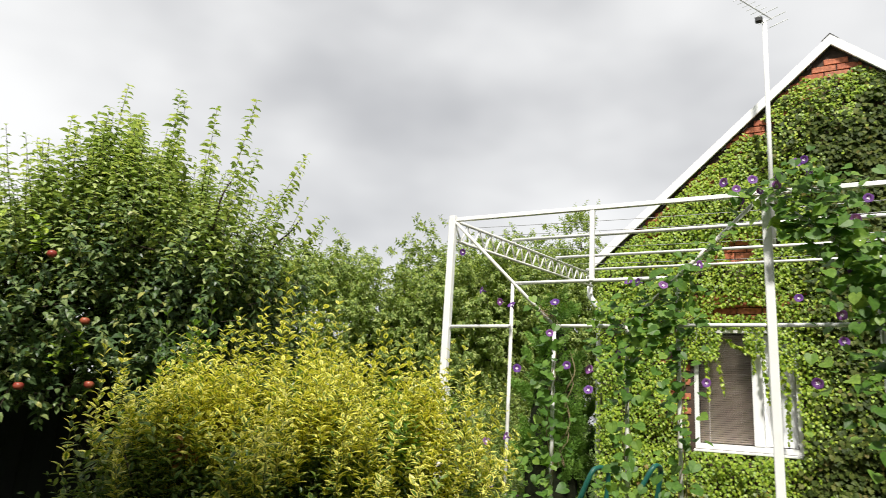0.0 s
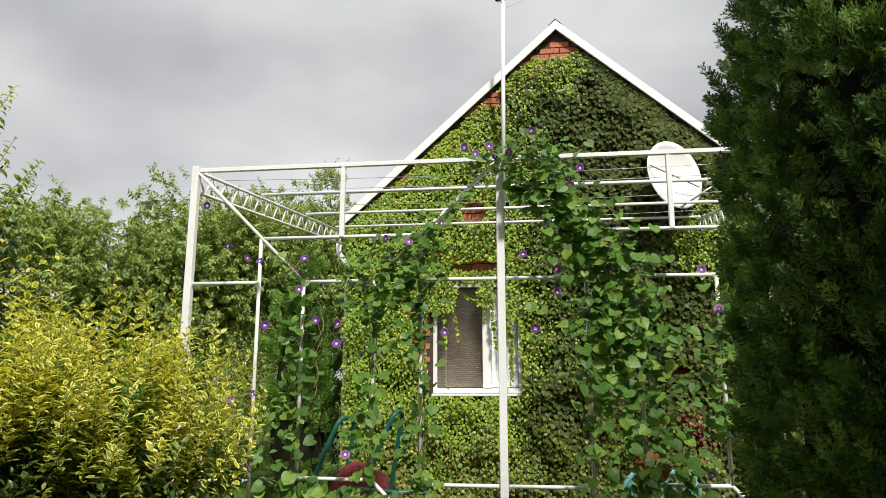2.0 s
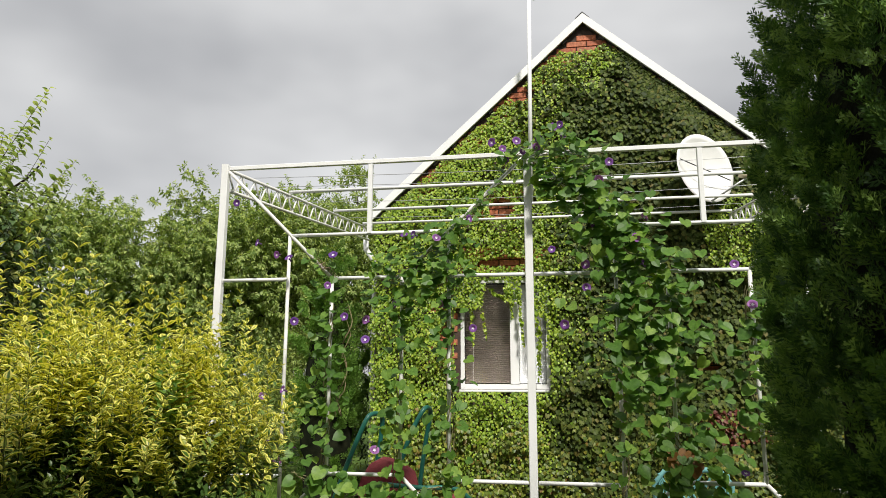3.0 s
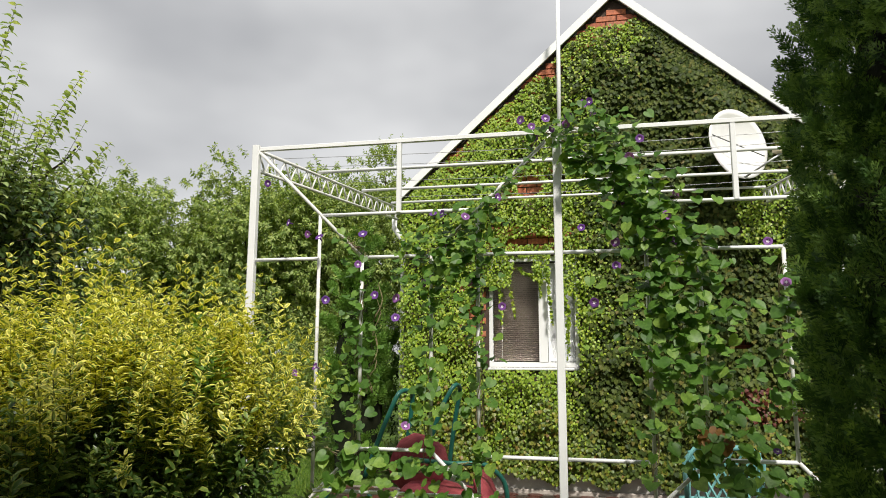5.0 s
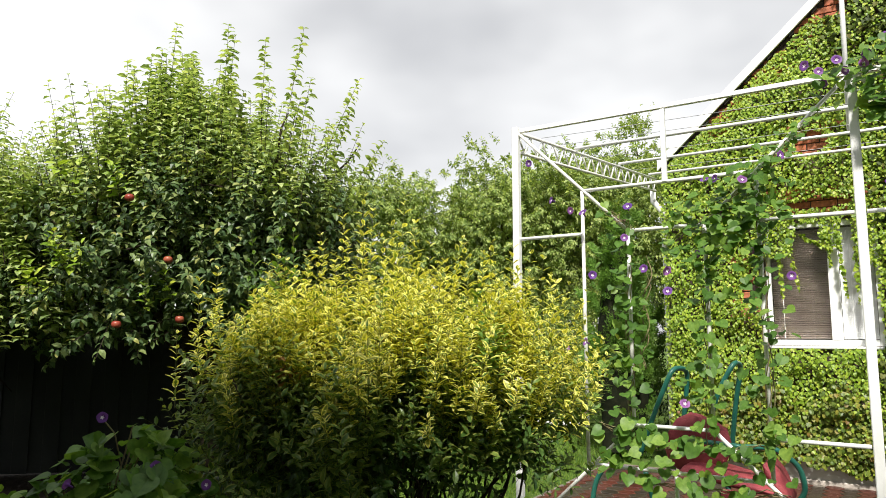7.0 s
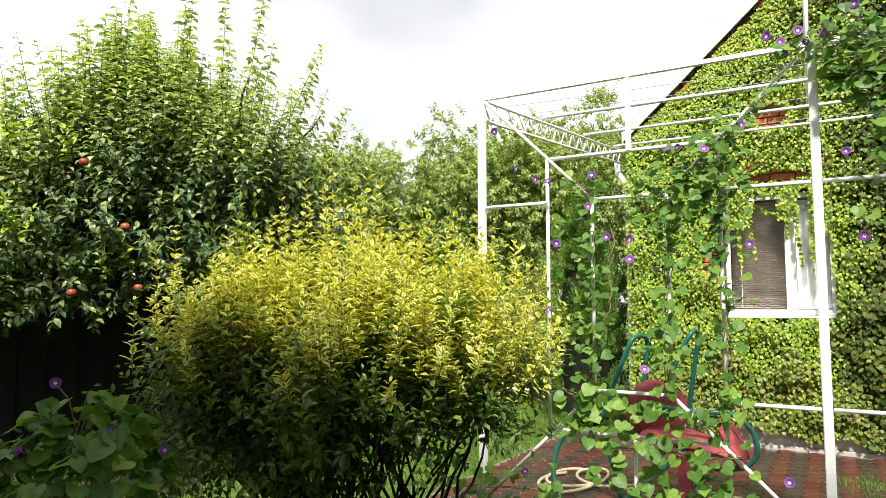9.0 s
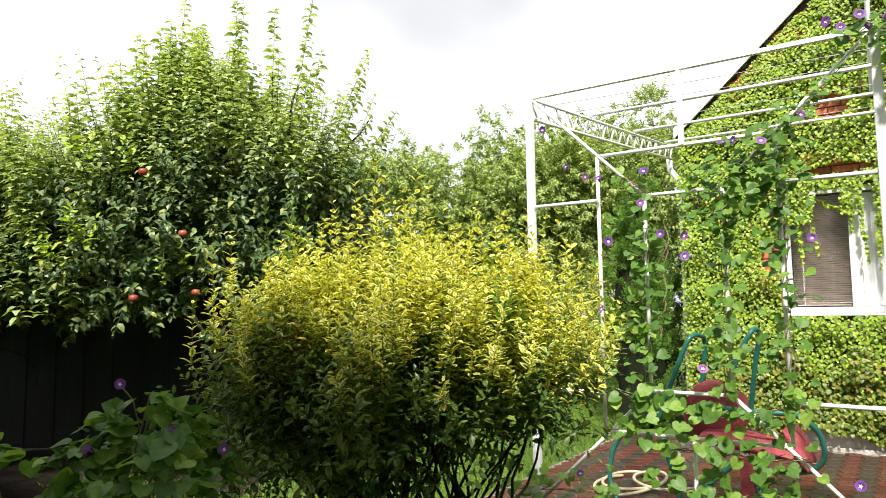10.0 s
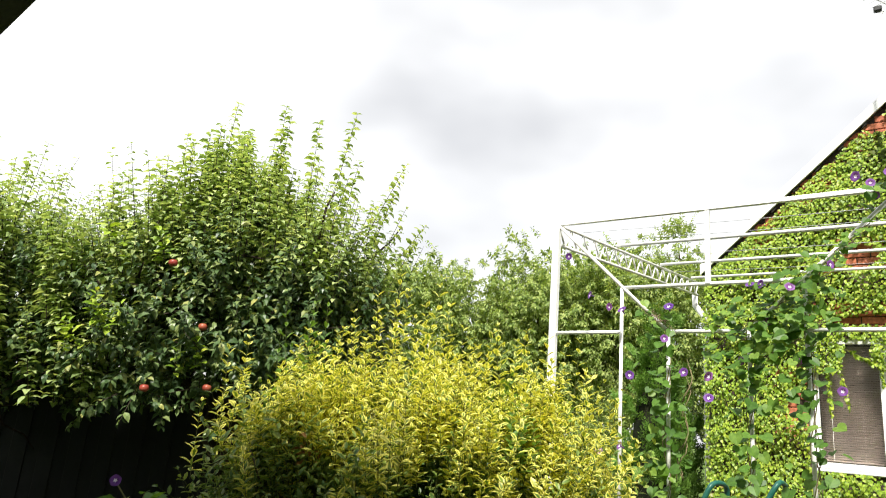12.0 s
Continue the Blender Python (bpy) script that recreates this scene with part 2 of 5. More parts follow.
L_DRY = leafy("dry_leaf", [(0.0, (0.16, 0.07, 0.02)), (1.0, (0.34, 0.19, 0.05))], 0.6, 0.25)
L_VINE = leafy("morning_glory_leaf", [(0.0, (0.055, 0.135, 0.02)), (0.6, (0.112, 0.23, 0.036)), (1.0, (0.225, 0.35, 0.062))], 0.46, 0.36, None, 0.32)
L_THUJA = leafy("thuja_spray_green", [(0.0, (0.036, 0.086, 0.025)), (0.55, (0.105, 0.20, 0.056)), (1.0, (0.30, 0.45, 0.125))], 0.5, 0.34)
L_THUJA_B = leafy("bright_thuja_green", [(0.0, (0.09, 0.20, 0.03)), (1.0, (0.19, 0.34, 0.06))], 0.5, 0.25)
# near-black, so the core supplies the shade between the sprays
THUJA_CORE = surface("thuja_inner_shade", (0.010, 0.014, 0.007), (0.022, 0.024, 0.012), 12, 0.95, 0, 1.0, 60)
PETAL = leafy("purple_petal", [(0.0, (0.13, 0.045, 0.31)), (0.6, (0.21, 0.075, 0.38)), (1.0, (0.34, 0.13, 0.40))], 0.5, 0.3)
THROAT = surface("pale_flower_throat", (0.75, 0.62, 0.78), (0.85, 0.78, 0.86), 40, 0.6, 0, 0.0, 90)
APPLE = surface("red_apple_skin", (0.24, 0.02, 0.02), (0.36, 0.10, 0.05), 9, 0.3, 0, 0.02, 90)

_glass, _t, _b = nodes_of("window_glass")
_b.inputs["Base Color"].default_value = (1, 1, 1, 1)
_b.inputs["Roughness"].default_value = 0.02
_b.inputs["IOR"].default_value = 1.45
_b.inputs["Transmission Weight"].default_value = 1.0
GLASS = _glass


# ---- building helpers ----
def unit(a):
    a = np.asarray(a, float)
    return a / np.maximum(np.linalg.norm(a, axis=-1, keepdims=True), 1e-9)


class Geo:
    """Vertices, triangles and leaf coordinates that become one mesh."""

    def __init__(self):
        self.v, self.f, self.uv, self.n = [], [], [], 0

    def add(self, v, f, uv=None):
        v, f = np.asarray(v, float).reshape(-1, 3), np.asarray(f, int).reshape(-1, 3)
        self.v.append(v)
        self.f.append(f + self.n)
        self.uv.append(np.zeros((len(v), 2)) if uv is None else np.asarray(uv, float))
        self.n += len(v)
        return self

    def box(self, lo, hi, chamfer=0.0):
        lo, hi = np.array(lo, float), np.array(hi, float)
        c = min(chamfer, 0.45 * float(min(hi - lo)))
        if c <= 0:
            v = [(x, y, z) for x in (lo[0], hi[0]) for y in (lo[1], hi[1]) for z in (lo[2], hi[2])]
            return self.add(v, [(0, 1, 3), (0, 3, 2), (4, 6, 7), (4, 7, 5), (0, 4, 5), (0, 5, 1), (2, 3, 7), (2, 7, 6), (0, 2, 6), (0, 6, 4), (1, 5, 7), (1, 7, 3)])
        bm = bmesh.new()
        bmesh.ops.create_cube(bm, size=1.0, matrix=Matrix.Translation((lo + hi) / 2) @ Matrix.Diagonal((*(hi - lo), 1)))
        bmesh.ops.bevel(bm, geom=bm.edges[:], offset=c, segments=1, affect="EDGES")
        return self.take(bm)

    def take(self, bm):
        bmesh.ops.triangulate(bm, faces=bm.faces[:])
        bm.verts.index_update()
        self.add([v.co[:] for v in bm.verts], [[v.index for v in f.verts] for f in bm.faces])
        bm.free()
        return self

    def tube(self, pts, radii, sides=6, square=False, caps=True):
        """A pipe, stem or square bar along points."""
        p = np.asarray(pts, float)
        n = len(p)
        r = np.broadcast_to(np.asarray(radii, float), (n,))
        d = np.gradient(p, axis=0)
        d = unit(d)
        ref = np.array([0, 0, 1.0]) if abs(d[:, 2]).max() < 0.95 else np.array([0.0, 1.0, 0.0]) if abs(d[:, 1]).max() < 0.95 else np.array([1.0, 0.0, 0.0])
        a = unit(np.cross(d, ref))
        b = np.cross(a, d)
        if square:
            c = 0.82
            prof = np.array([(1, c), (c, 1), (-c, 1), (-1, c), (-1, -c), (-c, -1), (c, -1), (1, -c)])
        else:
            k = np.arange(sides) * 2 * np.pi / sides
            prof = np.stack([np.cos(k), np.sin(k)], 1)
        m = len(prof)
        v = p[:, None] + r[:, None, None] * (prof[None, :, :1] * a[:, None] + prof[None, :, 1:] * b[:, None])
        i = np.arange(n - 1)[:, None] * m
        j = np.arange(m)[None]
        q, w = i + j, i + (j + 1) % m
        f = [np.stack([q, w, w + m], -1).reshape(-1, 3), np.stack([q, w + m, q + m], -1).reshape(-1, 3)]
        if caps:
            e = np.arange(1, m - 1)
            f += [np.stack([0 * e, e + 1, e], 1), np.stack([0 * e, e, e + 1], 1) + (n - 1) * m]
        return self.add(v.reshape(-1, 3), np.concatenate(f))

    def stems(self, a, mid, b, r0, r1):
        """Many three-sided twigs at once, each through three points."""
        p = np.stack([a, mid, b], 1)
        n = len(p)
        d = unit(p[:, 2] - p[:, 0])
        ref = np.where(abs(d[:, 2:]) < 0.9, [[0, 0, 1.0]], [[1.0, 0, 0]])
        u = unit(np.cross(d, ref))
        w = np.cross(u, d)
        k = np.arange(3) * 2 * np.pi / 3
        ring = np.cos(k)[None, :, None] * u[:, None] + np.sin(k)[None, :, None] * w[:, None]
        r = np.stack([np.broadcast_to(r0, n), (np.broadcast_to(r0, n) + r1) / 2, np.broadcast_to(r1, n)], 1)
        v = p[:, :, None] + r[:, :, None, None] * ring[:, None]
        f = []
        for s in range(2):
            for k in range(3):
                a0, a1 = s * 3 + k, s * 3 + (k + 1) % 3
                f += [(a0, a1, a1 + 3), (a0, a1 + 3, a0 + 3)]
        f = np.array(f)[None] + (np.arange(n) * 9)[:, None, None]
        return self.add(v.reshape(-1, 3), f.reshape(-1, 3))

    def leaves(self, shape, p, d, nrm, size):
        """One leaf of the given shape for each place, tip direction, face direction and length."""
        tv, tf, tu = shape
        p, d, nrm = np.asarray(p, float), unit(d), np.asarray(nrm, float)
        x = unit(np.cross(d, nrm))
        z = np.cross(x, d)
        s = np.broadcast_to(np.asarray(size, float), (len(p),))[:, None, None]
        v = p[:, None] + s * (tv[None, :, :1] * x[:, None] + tv[None, :, 1:2] * d[:, None] + tv[None, :, 2:] * z[:, None])
        f = tf[None] + (np.arange(len(p)) * len(tv))[:, None, None]
        return self.add(v.reshape(-1, 3), f.reshape(-1, 3), np.tile(tu, (len(p), 1)))

    def mesh(self, name, mat, smooth=False):
        v, f, uv = np.concatenate(self.v), np.concatenate(self.f), np.concatenate(self.uv)
        me = bpy.data.meshes.new(name)
        me.vertices.add(len(v))
        me.vertices.foreach_set("co", v.ravel())
        me.loops.add(f.size)
        me.loops.foreach_set("vertex_index", f.ravel().astype(np.int32))
        me.polygons.add(len(f))
        me.polygons.foreach_set("loop_start", (np.arange(len(f)) * 3).astype(np.int32))
        me.update(calc_edges=True)
        layer = me.uv_layers.new(name="UVMap")
        layer.data.foreach_set("uv", uv[f.ravel()].ravel())
        me.polygons.foreach_set("use_smooth", [smooth] * len(f))
        me.materials.append(mat)
        me.validate()
        return me


def base(name, at, label, category, group="", kind=""):
    """The Empty of a thing, at its foot."""
    o = new(name)
    o.empty_display_size = 0.1
    o.location = at
    return tagged(o, label, category, group, kind)


def hang(o, parent):
    """Makes o, whose coordinates are those of the world, a part of parent."""
    o.parent = parent
    o.matrix_parent_inverse = Matrix.Translation(-parent.location) if parent.type == "EMPTY" else Matrix.Identity(4)
    return o


def part(name, geo, mat, parent=None, label="", smooth=False, kind=""):
    me = geo.mesh(name, mat, smooth)
    o = new(name, me)
    if parent is not None:
        hang(o, parent)
    return tagged(o, label=label, kind=kind)


def piece(name, me, parent, m):
    """One of many alike pieces that share a mesh."""
    o = new(name, me)
    hang(o, parent)
    o.matrix_basis = m
    return o


def frame_matrix(p, d, nrm, s):
    d, nrm = Vector(d).normalized(), Vector(nrm)
    x = d.cross(nrm).normalized()
    z = x.cross(d)
    m = Matrix(((x.x, d.x, z.x, p[0]), (x.y, d.y, z.y, p[1]), (x.z, d.z, z.z, p[2]), (0, 0, 0, 1)))
    return m @ Matrix.Diagonal((s, s, s, 1))


def fan(outline, lift):
    """A leaf blade: an outline round a raised or sunk middle rib."""
    o = np.array(outline, float)
    v = [(0, 0.0, 0.0), (0, 0.45, 0.0)] + [(x, y, lift * abs(x) - 0.16 * max(0, y - 0.4) ** 2) for x, y in o]
    n = len(o)
    f = [(1, 2 + k, 2 + (k + 1) % n) for k in range(n)]
    uv = [(0, 0), (0, 0)] + [(1, 0)] * n
    return np.array(v), np.array(f), np.array(uv, float)


LEAF = (np.array([(0, 0, 0), (-0.24, 0.42, 0.07), (0, 0.5, 0), (0.24, 0.42, 0.07), (0, 1, -0.12)]),
        np.array([(0, 2, 1), (0, 3, 2), (1, 2, 4), (2, 3, 4)]), np.array([(0.4, 0), (1, 0), (0, 0), (1, 0), (0.6, 0)], float))
OVAL = (np.array([(0, 0, 0), (-0.26, 0.3, 0.06), (-0.25, 0.65, 0.03), (0, 0.5, 0), (0.25, 0.65, 0.03), (0.26, 0.3, 0.06), (0, 1, -0.14)]),
        np.array([(0, 3, 1), (1, 3, 2), (2, 3, 6), (0, 5, 3), (5, 4, 3), (4, 6, 3)]), np.array([(0.4, 0), (1, 0), (1, 0), (0, 0), (1, 0), (1, 0), (0.6, 0)], float))
LONG = (np.array([(0, 0, 0), (-0.17, 0.4, 0.05), (0, 0.5, 0), (0.17, 0.4, 0.05), (0, 1, -0.2)]),
        np.array([(0, 2, 1), (0, 3, 2), (1, 2, 4), (2, 3, 4)]), np.array([(0, 0), (1, 0), (0, 0), (1, 0), (0, 0)], float))
HEART = fan([(0, 0.06), (0.16, -0.10), (0.36, -0.06), (0.50, 0.14), (0.49, 0.38), (0.37, 0.62), (0.17, 0.81), (0, 0.96), (-0.17, 0.81), (-0.37, 0.62), (-0.49, 0.38), (-0.48, 0.14), (-0.36, -0.06), (-0.16, -0.10)], 0.14)
IVY = fan([(0, 0.0), (0.28, -0.06), (0.52, 0.22), (0.34, 0.42), (0.40, 0.66), (0.16, 0.72), (0, 1.0), (-0.16, 0.72), (-0.40, 0.66), (-0.34, 0.42), (-0.52, 0.22), (-0.28, -0.06)], 0.10)
IVY_S = fan([(0, -0.02), (0.42, 0.06), (0.36, 0.50), (0, 1.0), (-0.36, 0.50), (-0.42, 0.06)], 0.10)
SIMPLE = (np.array([(0, 0, 0), (-0.25, 0.45, 0.06), (0, 1, -0.14), (0.25, 0.45, 0.06)]), np.array([(0, 2, 1), (0, 3, 2)]), np.array([(0, 0), (1, 0), (0, 0), (1, 0)], float))
BLADE = (np.array([(-0.05, 0, 0), (0.05, 0, 0), (0.0, 0.6, 0.06), (0.02, 1.0, 0.22)]), np.array([(0, 1, 2), (1, 3, 2)]), np.zeros((4, 2)))


def spray():
    """A flat feathery fan of scale-leaved twigs, forked twice, all joined at their feet."""
    v, f = [(0, 0, 0)], []

    def sliver(foot, x1, y1, w, lift):
        x0, y0, z0 = v[foot]
        dx, dy = x1 - x0, y1 - y0
        n = math.hypot(dx, dy)
        ox, oy = -dy / n * w, dx / n * w
        k = len(v)
        v.extend([(x0 + dx * 0.5 + ox, y0 + dy * 0.5 + oy, z0 + lift * 0.5), (x0 + dx * 0.5 - ox, y0 + dy * 0.5 - oy, z0 + lift * 0.5), (x1, y1, z0 + lift)])
        f.extend([(foot, k, k + 1), (k + 1, k, k + 2)])
        return k
    foot = 0
    for k in range(4):
        y = 0.25 * (k + 1)
        ln = 0.62 - 0.11 * k
        root = foot
        foot = sliver(foot, 0, y, 0.03, 0.02) + 2
        for s in (-1, 1):
            bend = 0.12 * s * (k % 2 * 2 - 1)
            ex, ey = s * ln * 0.74, v[root][1] + ln * 0.82
            m = sliver(root, ex, ey, 0.045, bend)
            sliver(m if s < 0 else m + 1, ex * 0.5 + s * ln * 0.36, ey - ln * 0.16, 0.036, bend * 0.5)
            sliver(m + 1 if s < 0 else m, ex * 0.5 + s * ln * 0.02, ey + ln * 0.14, 0.036, bend * 0.5)
    return np.array(v), np.array(f), np.zeros((len(v), 2))


PRIVET = (np.array([(0, 0, 0), (-0.20, 0.3, 0.06), (-0.21, 0.64, 0.05), (0, 0.5, 0), (0.21, 0.64, 0.05), (0.20, 0.3, 0.06), (0, 1, -0.08)]), OVAL[1], OVAL[2])
ARCH = (np.array([(0, 0, 0), (-0.27, 0.32, 0.06), (-0.24, 0.68, -0.03), (0, 0.5, 0.0), (0.24, 0.68, -0.03), (0.27, 0.32, 0.06), (0, 1, -0.34)]), OVAL[1], OVAL[2])
SPRAY = spray()
rng = np.random.default_rng(7)


def rand_dirs(n):
    return unit(rng.normal(size=(n, 3)))


def shoots(geo_leaf, geo_twig, start, axis, length, count, size, shape=LEAF, bend=0.1, opposite=False, r0=0.003, open_=1.0, droop=0.0, first=0.12, ahead=0.6):
    """Leafy shoots: a bending stem from each start along its axis, with leaves in turn or in pairs."""
    n = len(start)
    axis = unit(axis)
    length = np.broadcast_to(length, (n,))
    up = np.array([0, 0, 1.0])
    t = np.linspace(first, 1.0, count)
    if opposite:
        t = np.repeat(np.linspace(first, 1.0, count // 2), 2)[:count]
    m = len(t)
    jit = rng.uniform(-0.02, 0.02, (n, m))
    tt = np.clip(t[None] + jit, 0, 1)[..., None]
    L = length[:, None, None]
    p = start[:, None] + L * (axis[:, None] * tt + up * bend * tt ** 2)
    ax = unit(axis[:, None] + up * 2 * bend * tt)
    ref = unit(np.cross(ax, np.where(abs(ax[..., 2:]) < 0.95, up, [1.0, 0, 0])))
    oth = np.cross(ax, ref)
    k = np.arange(m)
    ang = (k // 2) * (np.pi / 2) + (k % 2) * np.pi if opposite else k * 2.4
    ang = ang[None] + rng.uniform(0, 6.28, (n, 1)) + rng.normal(0, 0.25, (n, m))
    rad = np.cos(ang)[..., None] * ref + np.sin(ang)[..., None] * oth
    lean = (0.55 + 0.9 * tt) * 1.0
    d = unit(rad * open_ + ax * lean * ahead - up * droop + rng.normal(0, 0.15, (n, m, 3)))
    nr = unit(up * 0.9 + ax * 0.5 + rng.normal(0, 0.3, (n, m, 3)))
    s = np.broadcast_to(size, (n,))[:, None] * rng.uniform(0.7, 1.15, (n, m)) * (1.1 - 0.45 * tt[..., 0] ** 3)
    geo_leaf.leaves(shape, p.reshape(-1, 3), d.reshape(-1, 3), nr.reshape(-1, 3), s.ravel())
    if geo_twig is not None:
        e = start + length[:, None] * (axis + up * bend)
        mid = start + length[:, None] * (axis * 0.5 + up * bend * 0.25)
        geo_twig.stems(start, mid, e, r0, r0 * 0.35)


def limb(geo, a, b, r0, r1, sag=0.0, wob=0.05, n=6):
    """A crooked tapering branch."""
    a, b = np.array(a, float), np.array(b, float)
    t = np.linspace(0, 1, n)[:, None]
    ln = np.linalg.norm(b - a)
    p = a + (b - a) * t + np.array([0, 0, 1.0]) * sag * ln * np.sin(np.pi * t)
    w = rng.normal(0, wob * ln, (n, 3))
    w[0] = w[-1] = 0
    p = p + w * 0.5
    geo.tube(p, np.linspace(r0, r1, n), 7 if r0 > 0.03 else 5)
    return p


# ---- ground ----
def lawn_height(x, y):
    return 0.012 * np.sin(x * 1.7 + 0.6) * np.cos(y * 1.3)


g = Geo()
steps = np.concatenate([[-900, -300, -100, -40], np.linspace(-16, 16, 65), [40, 100, 300, 900]])
gx, gy = np.meshgrid(steps, steps, indexing="ij")
gz = np.where((abs(gx) < 17) & (abs(gy) < 17), lawn_height(gx, gy), 0) - 0.03
k = len(steps)
idx = np.arange(k * k).reshape(k, k)
f = np.concatenate([np.stack([idx[:-1, :-1], idx[1:, :-1], idx[1:, 1:]], -1).reshape(-1, 3), np.stack([idx[:-1, :-1], idx[1:, 1:], idx[:-1, 1:]], -1).reshape(-1, 3)])
g.add(np.stack([gx, gy, gz], -1).reshape(-1, 3), f)
ground = part("ground", g, LAWN, None, "short green garden lawn with bare earth showing through", True, "structure")
tagged(ground, category="lawn")

# grass blades where the lawn shows between bush and terrace
g = Geo()
n = 26000
px_ = np.concatenate([rng.uniform(-6.5, -3.02, n), rng.uniform(-3.6, -1.0, n // 3)])
py_ = np.concatenate([rng.uniform(2.8, 10.5, n), rng.uniform(0.6, 3.6, n // 3)])
p = np.stack([px_, py_, lawn_height(px_, py_) - 0.03], 1)
d = unit(np.array([0, 0, 1.0]) + rng.normal(0, 0.35, (len(p), 3)))
g.leaves(BLADE, p, d, rand_dirs(len(p)), rng.uniform(0.04, 0.10, len(p)))
grass = part("grass", g, GRASS, None, "short fresh green lawn grass beside the terrace", kind="stuff")
tagged(grass, category="grass")

# ---- house with ivy gable ----
WX0, WX1, WY, RX = -2.20, 3.10, 7.90, 0.41       # wall edges, facade plane, ridge
SL = {-1: 0.918, 1: 0.868}                                        # rise of the roof for each metre
RZ = 6.025                                        # top of the ridge
OH = 0.085                                         # overhang of the roof over the gable
WTOP = RZ - 0.108                                  # wall apex


def wall_top(x):
    return WTOP - (SL[-1] if x < RX else SL[1]) * abs(x - RX)


house = base("house", (RX, WY + 3, 0), "small red brick gabled house overgrown with ivy, white bargeboards", "house")
WIN = (-1.16, -0.10, 1.40, 2.72)
g = Geo()


def slab(g, poly, y0, y1):
    """An upright plate with the outline poly (x, z), from y0 to y1."""
    bm = bmesh.new()
    a = [bm.verts.new((x, y0, z)) for x, z in poly]
    b = [bm.verts.new((x, y1, z)) for x, z in poly]
    bm.faces.new(a)
    bm.faces.new(list(reversed(b)))
    for i in range(len(poly)):
        j = (i + 1) % len(poly)
        bm.faces.new((a[j], a[i], b[i], b[j]))
    bmesh.ops.recalc_face_normals(bm, faces=bm.faces[:])
    g.take(bm)


x0, x1, z0, z1 = WIN
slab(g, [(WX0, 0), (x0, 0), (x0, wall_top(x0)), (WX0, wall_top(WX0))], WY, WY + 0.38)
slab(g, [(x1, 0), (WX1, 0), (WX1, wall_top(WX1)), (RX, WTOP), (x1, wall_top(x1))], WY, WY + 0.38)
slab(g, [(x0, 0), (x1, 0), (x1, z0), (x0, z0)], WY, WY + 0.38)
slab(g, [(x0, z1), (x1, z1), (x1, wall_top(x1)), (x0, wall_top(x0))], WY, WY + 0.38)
wall = part("wall", g, BRICKWALL, house, "red brick wall, dark mortar tone that also shades the ivy gaps")
part("wall", Geo().box((WX0, WY + 0.382, 0), (WX0 + 0.38, WY + 6.6, wall_top(WX0))), MORTAR, house)
part("wall", Geo().box((WX1 - 0.38, WY + 0.382, 0), (WX1, WY + 6.6, wall_top(WX1))), MORTAR, house)
g = Geo()
slab(g, [(WX0, 0), (WX1, 0), (WX1, wall_top(WX1)), (RX, WTOP), (WX0, wall_top(WX0))], WY + 6.602, WY + 6.9)
part("wall", g, MORTAR, house)

g = Geo()
for s in (-1, 1):
    xe = {-1: WX0 - 0.06, 1: WX1 + 0.17}[s]
    ze = RZ - SL[s] * abs(xe - RX)
    poly = [(RX, RZ), (xe, ze), (xe, ze - 0.09), (RX, RZ - 0.09)]
    slab(g, poly, WY - OH + 0.03, WY + 7.1)
roof = part("roof", g, ROOF, house, "dark slate roof with a wide overhang")
g = Geo()
for s in (-1, 1):
    xe = {-1: WX0 - 0.06, 1: WX1 + 0.17}[s]
    ze = RZ - SL[s] * abs(xe - RX)
    slab(g, [(RX, RZ - 0.092), (xe, ze - 0.092), (xe, ze - 0.107), (RX, RZ - 0.107)], WY - OH + 0.032, WY)
    for i in range(11):
        xa = RX + s * (0.2 + i * 0.235)
        za = RZ - SL[s] * abs(xa - RX) - 0.108
        slab(g, [(xa, za), (xa + s * 0.05, za - SL[s] * 0.05), (xa + s * 0.05, za - SL[s] * 0.05 - 0.03), (xa, za - 0.03)], WY - OH + 0.034, WY)
part("soffit", g, SOFFIT, roof, "dark soffit boards, underside shade put into their colour")
for s in (-1, 1):
    g = Geo()
    xe = {-1: WX0 - 0.07, 1: WX1 + 0.18}[s]
    ze = RZ - SL[s] * abs(xe - RX)
    slab(g, [(RX, RZ + 0.02), (xe, ze + 0.02), (xe, ze - 0.102), (RX, RZ - 0.102)], WY - OH, WY - OH + 0.028)
    part("bargeboard", g, PVC, roof, "white painted bargeboard")
g = Geo()
slab(g, [(RX - 0.09, RZ - 0.03), (RX, RZ + 0.058), (RX + 0.09, RZ - 0.03), (RX + 0.09, RZ - 0.045), (RX, RZ + 0.04), (RX - 0.09, RZ - 0.045)], WY - OH + 0.029, WY + 7.12)
part("ridge_cap", g, ROOF, roof, "dark folded ridge cap")

part("plinth", Geo().box((WX0 + 0.01, WY - 0.022, 0), (WX1, WY - 0.002, 0.26), 0.006), PLASTER, house, "weathered grey cement plinth")

# downpipe at the corner
g = Geo()
g.tube([(WX0 - 0.16, WY + 0.02, 3.26), (WX0 - 0.16, WY + 0.02, 3.12), (WX0 - 0.06, WY + 0.04, 2.98), (WX0 - 0.045, WY + 0.05, 2.8), (WX0 - 0.045, WY + 0.05, 0.1)], 0.035, 10)
part("downpipe", g, PVC, house, "white plastic downpipe", True)

# window
FY0, FY1 = WY + 0.02, WY + 0.08
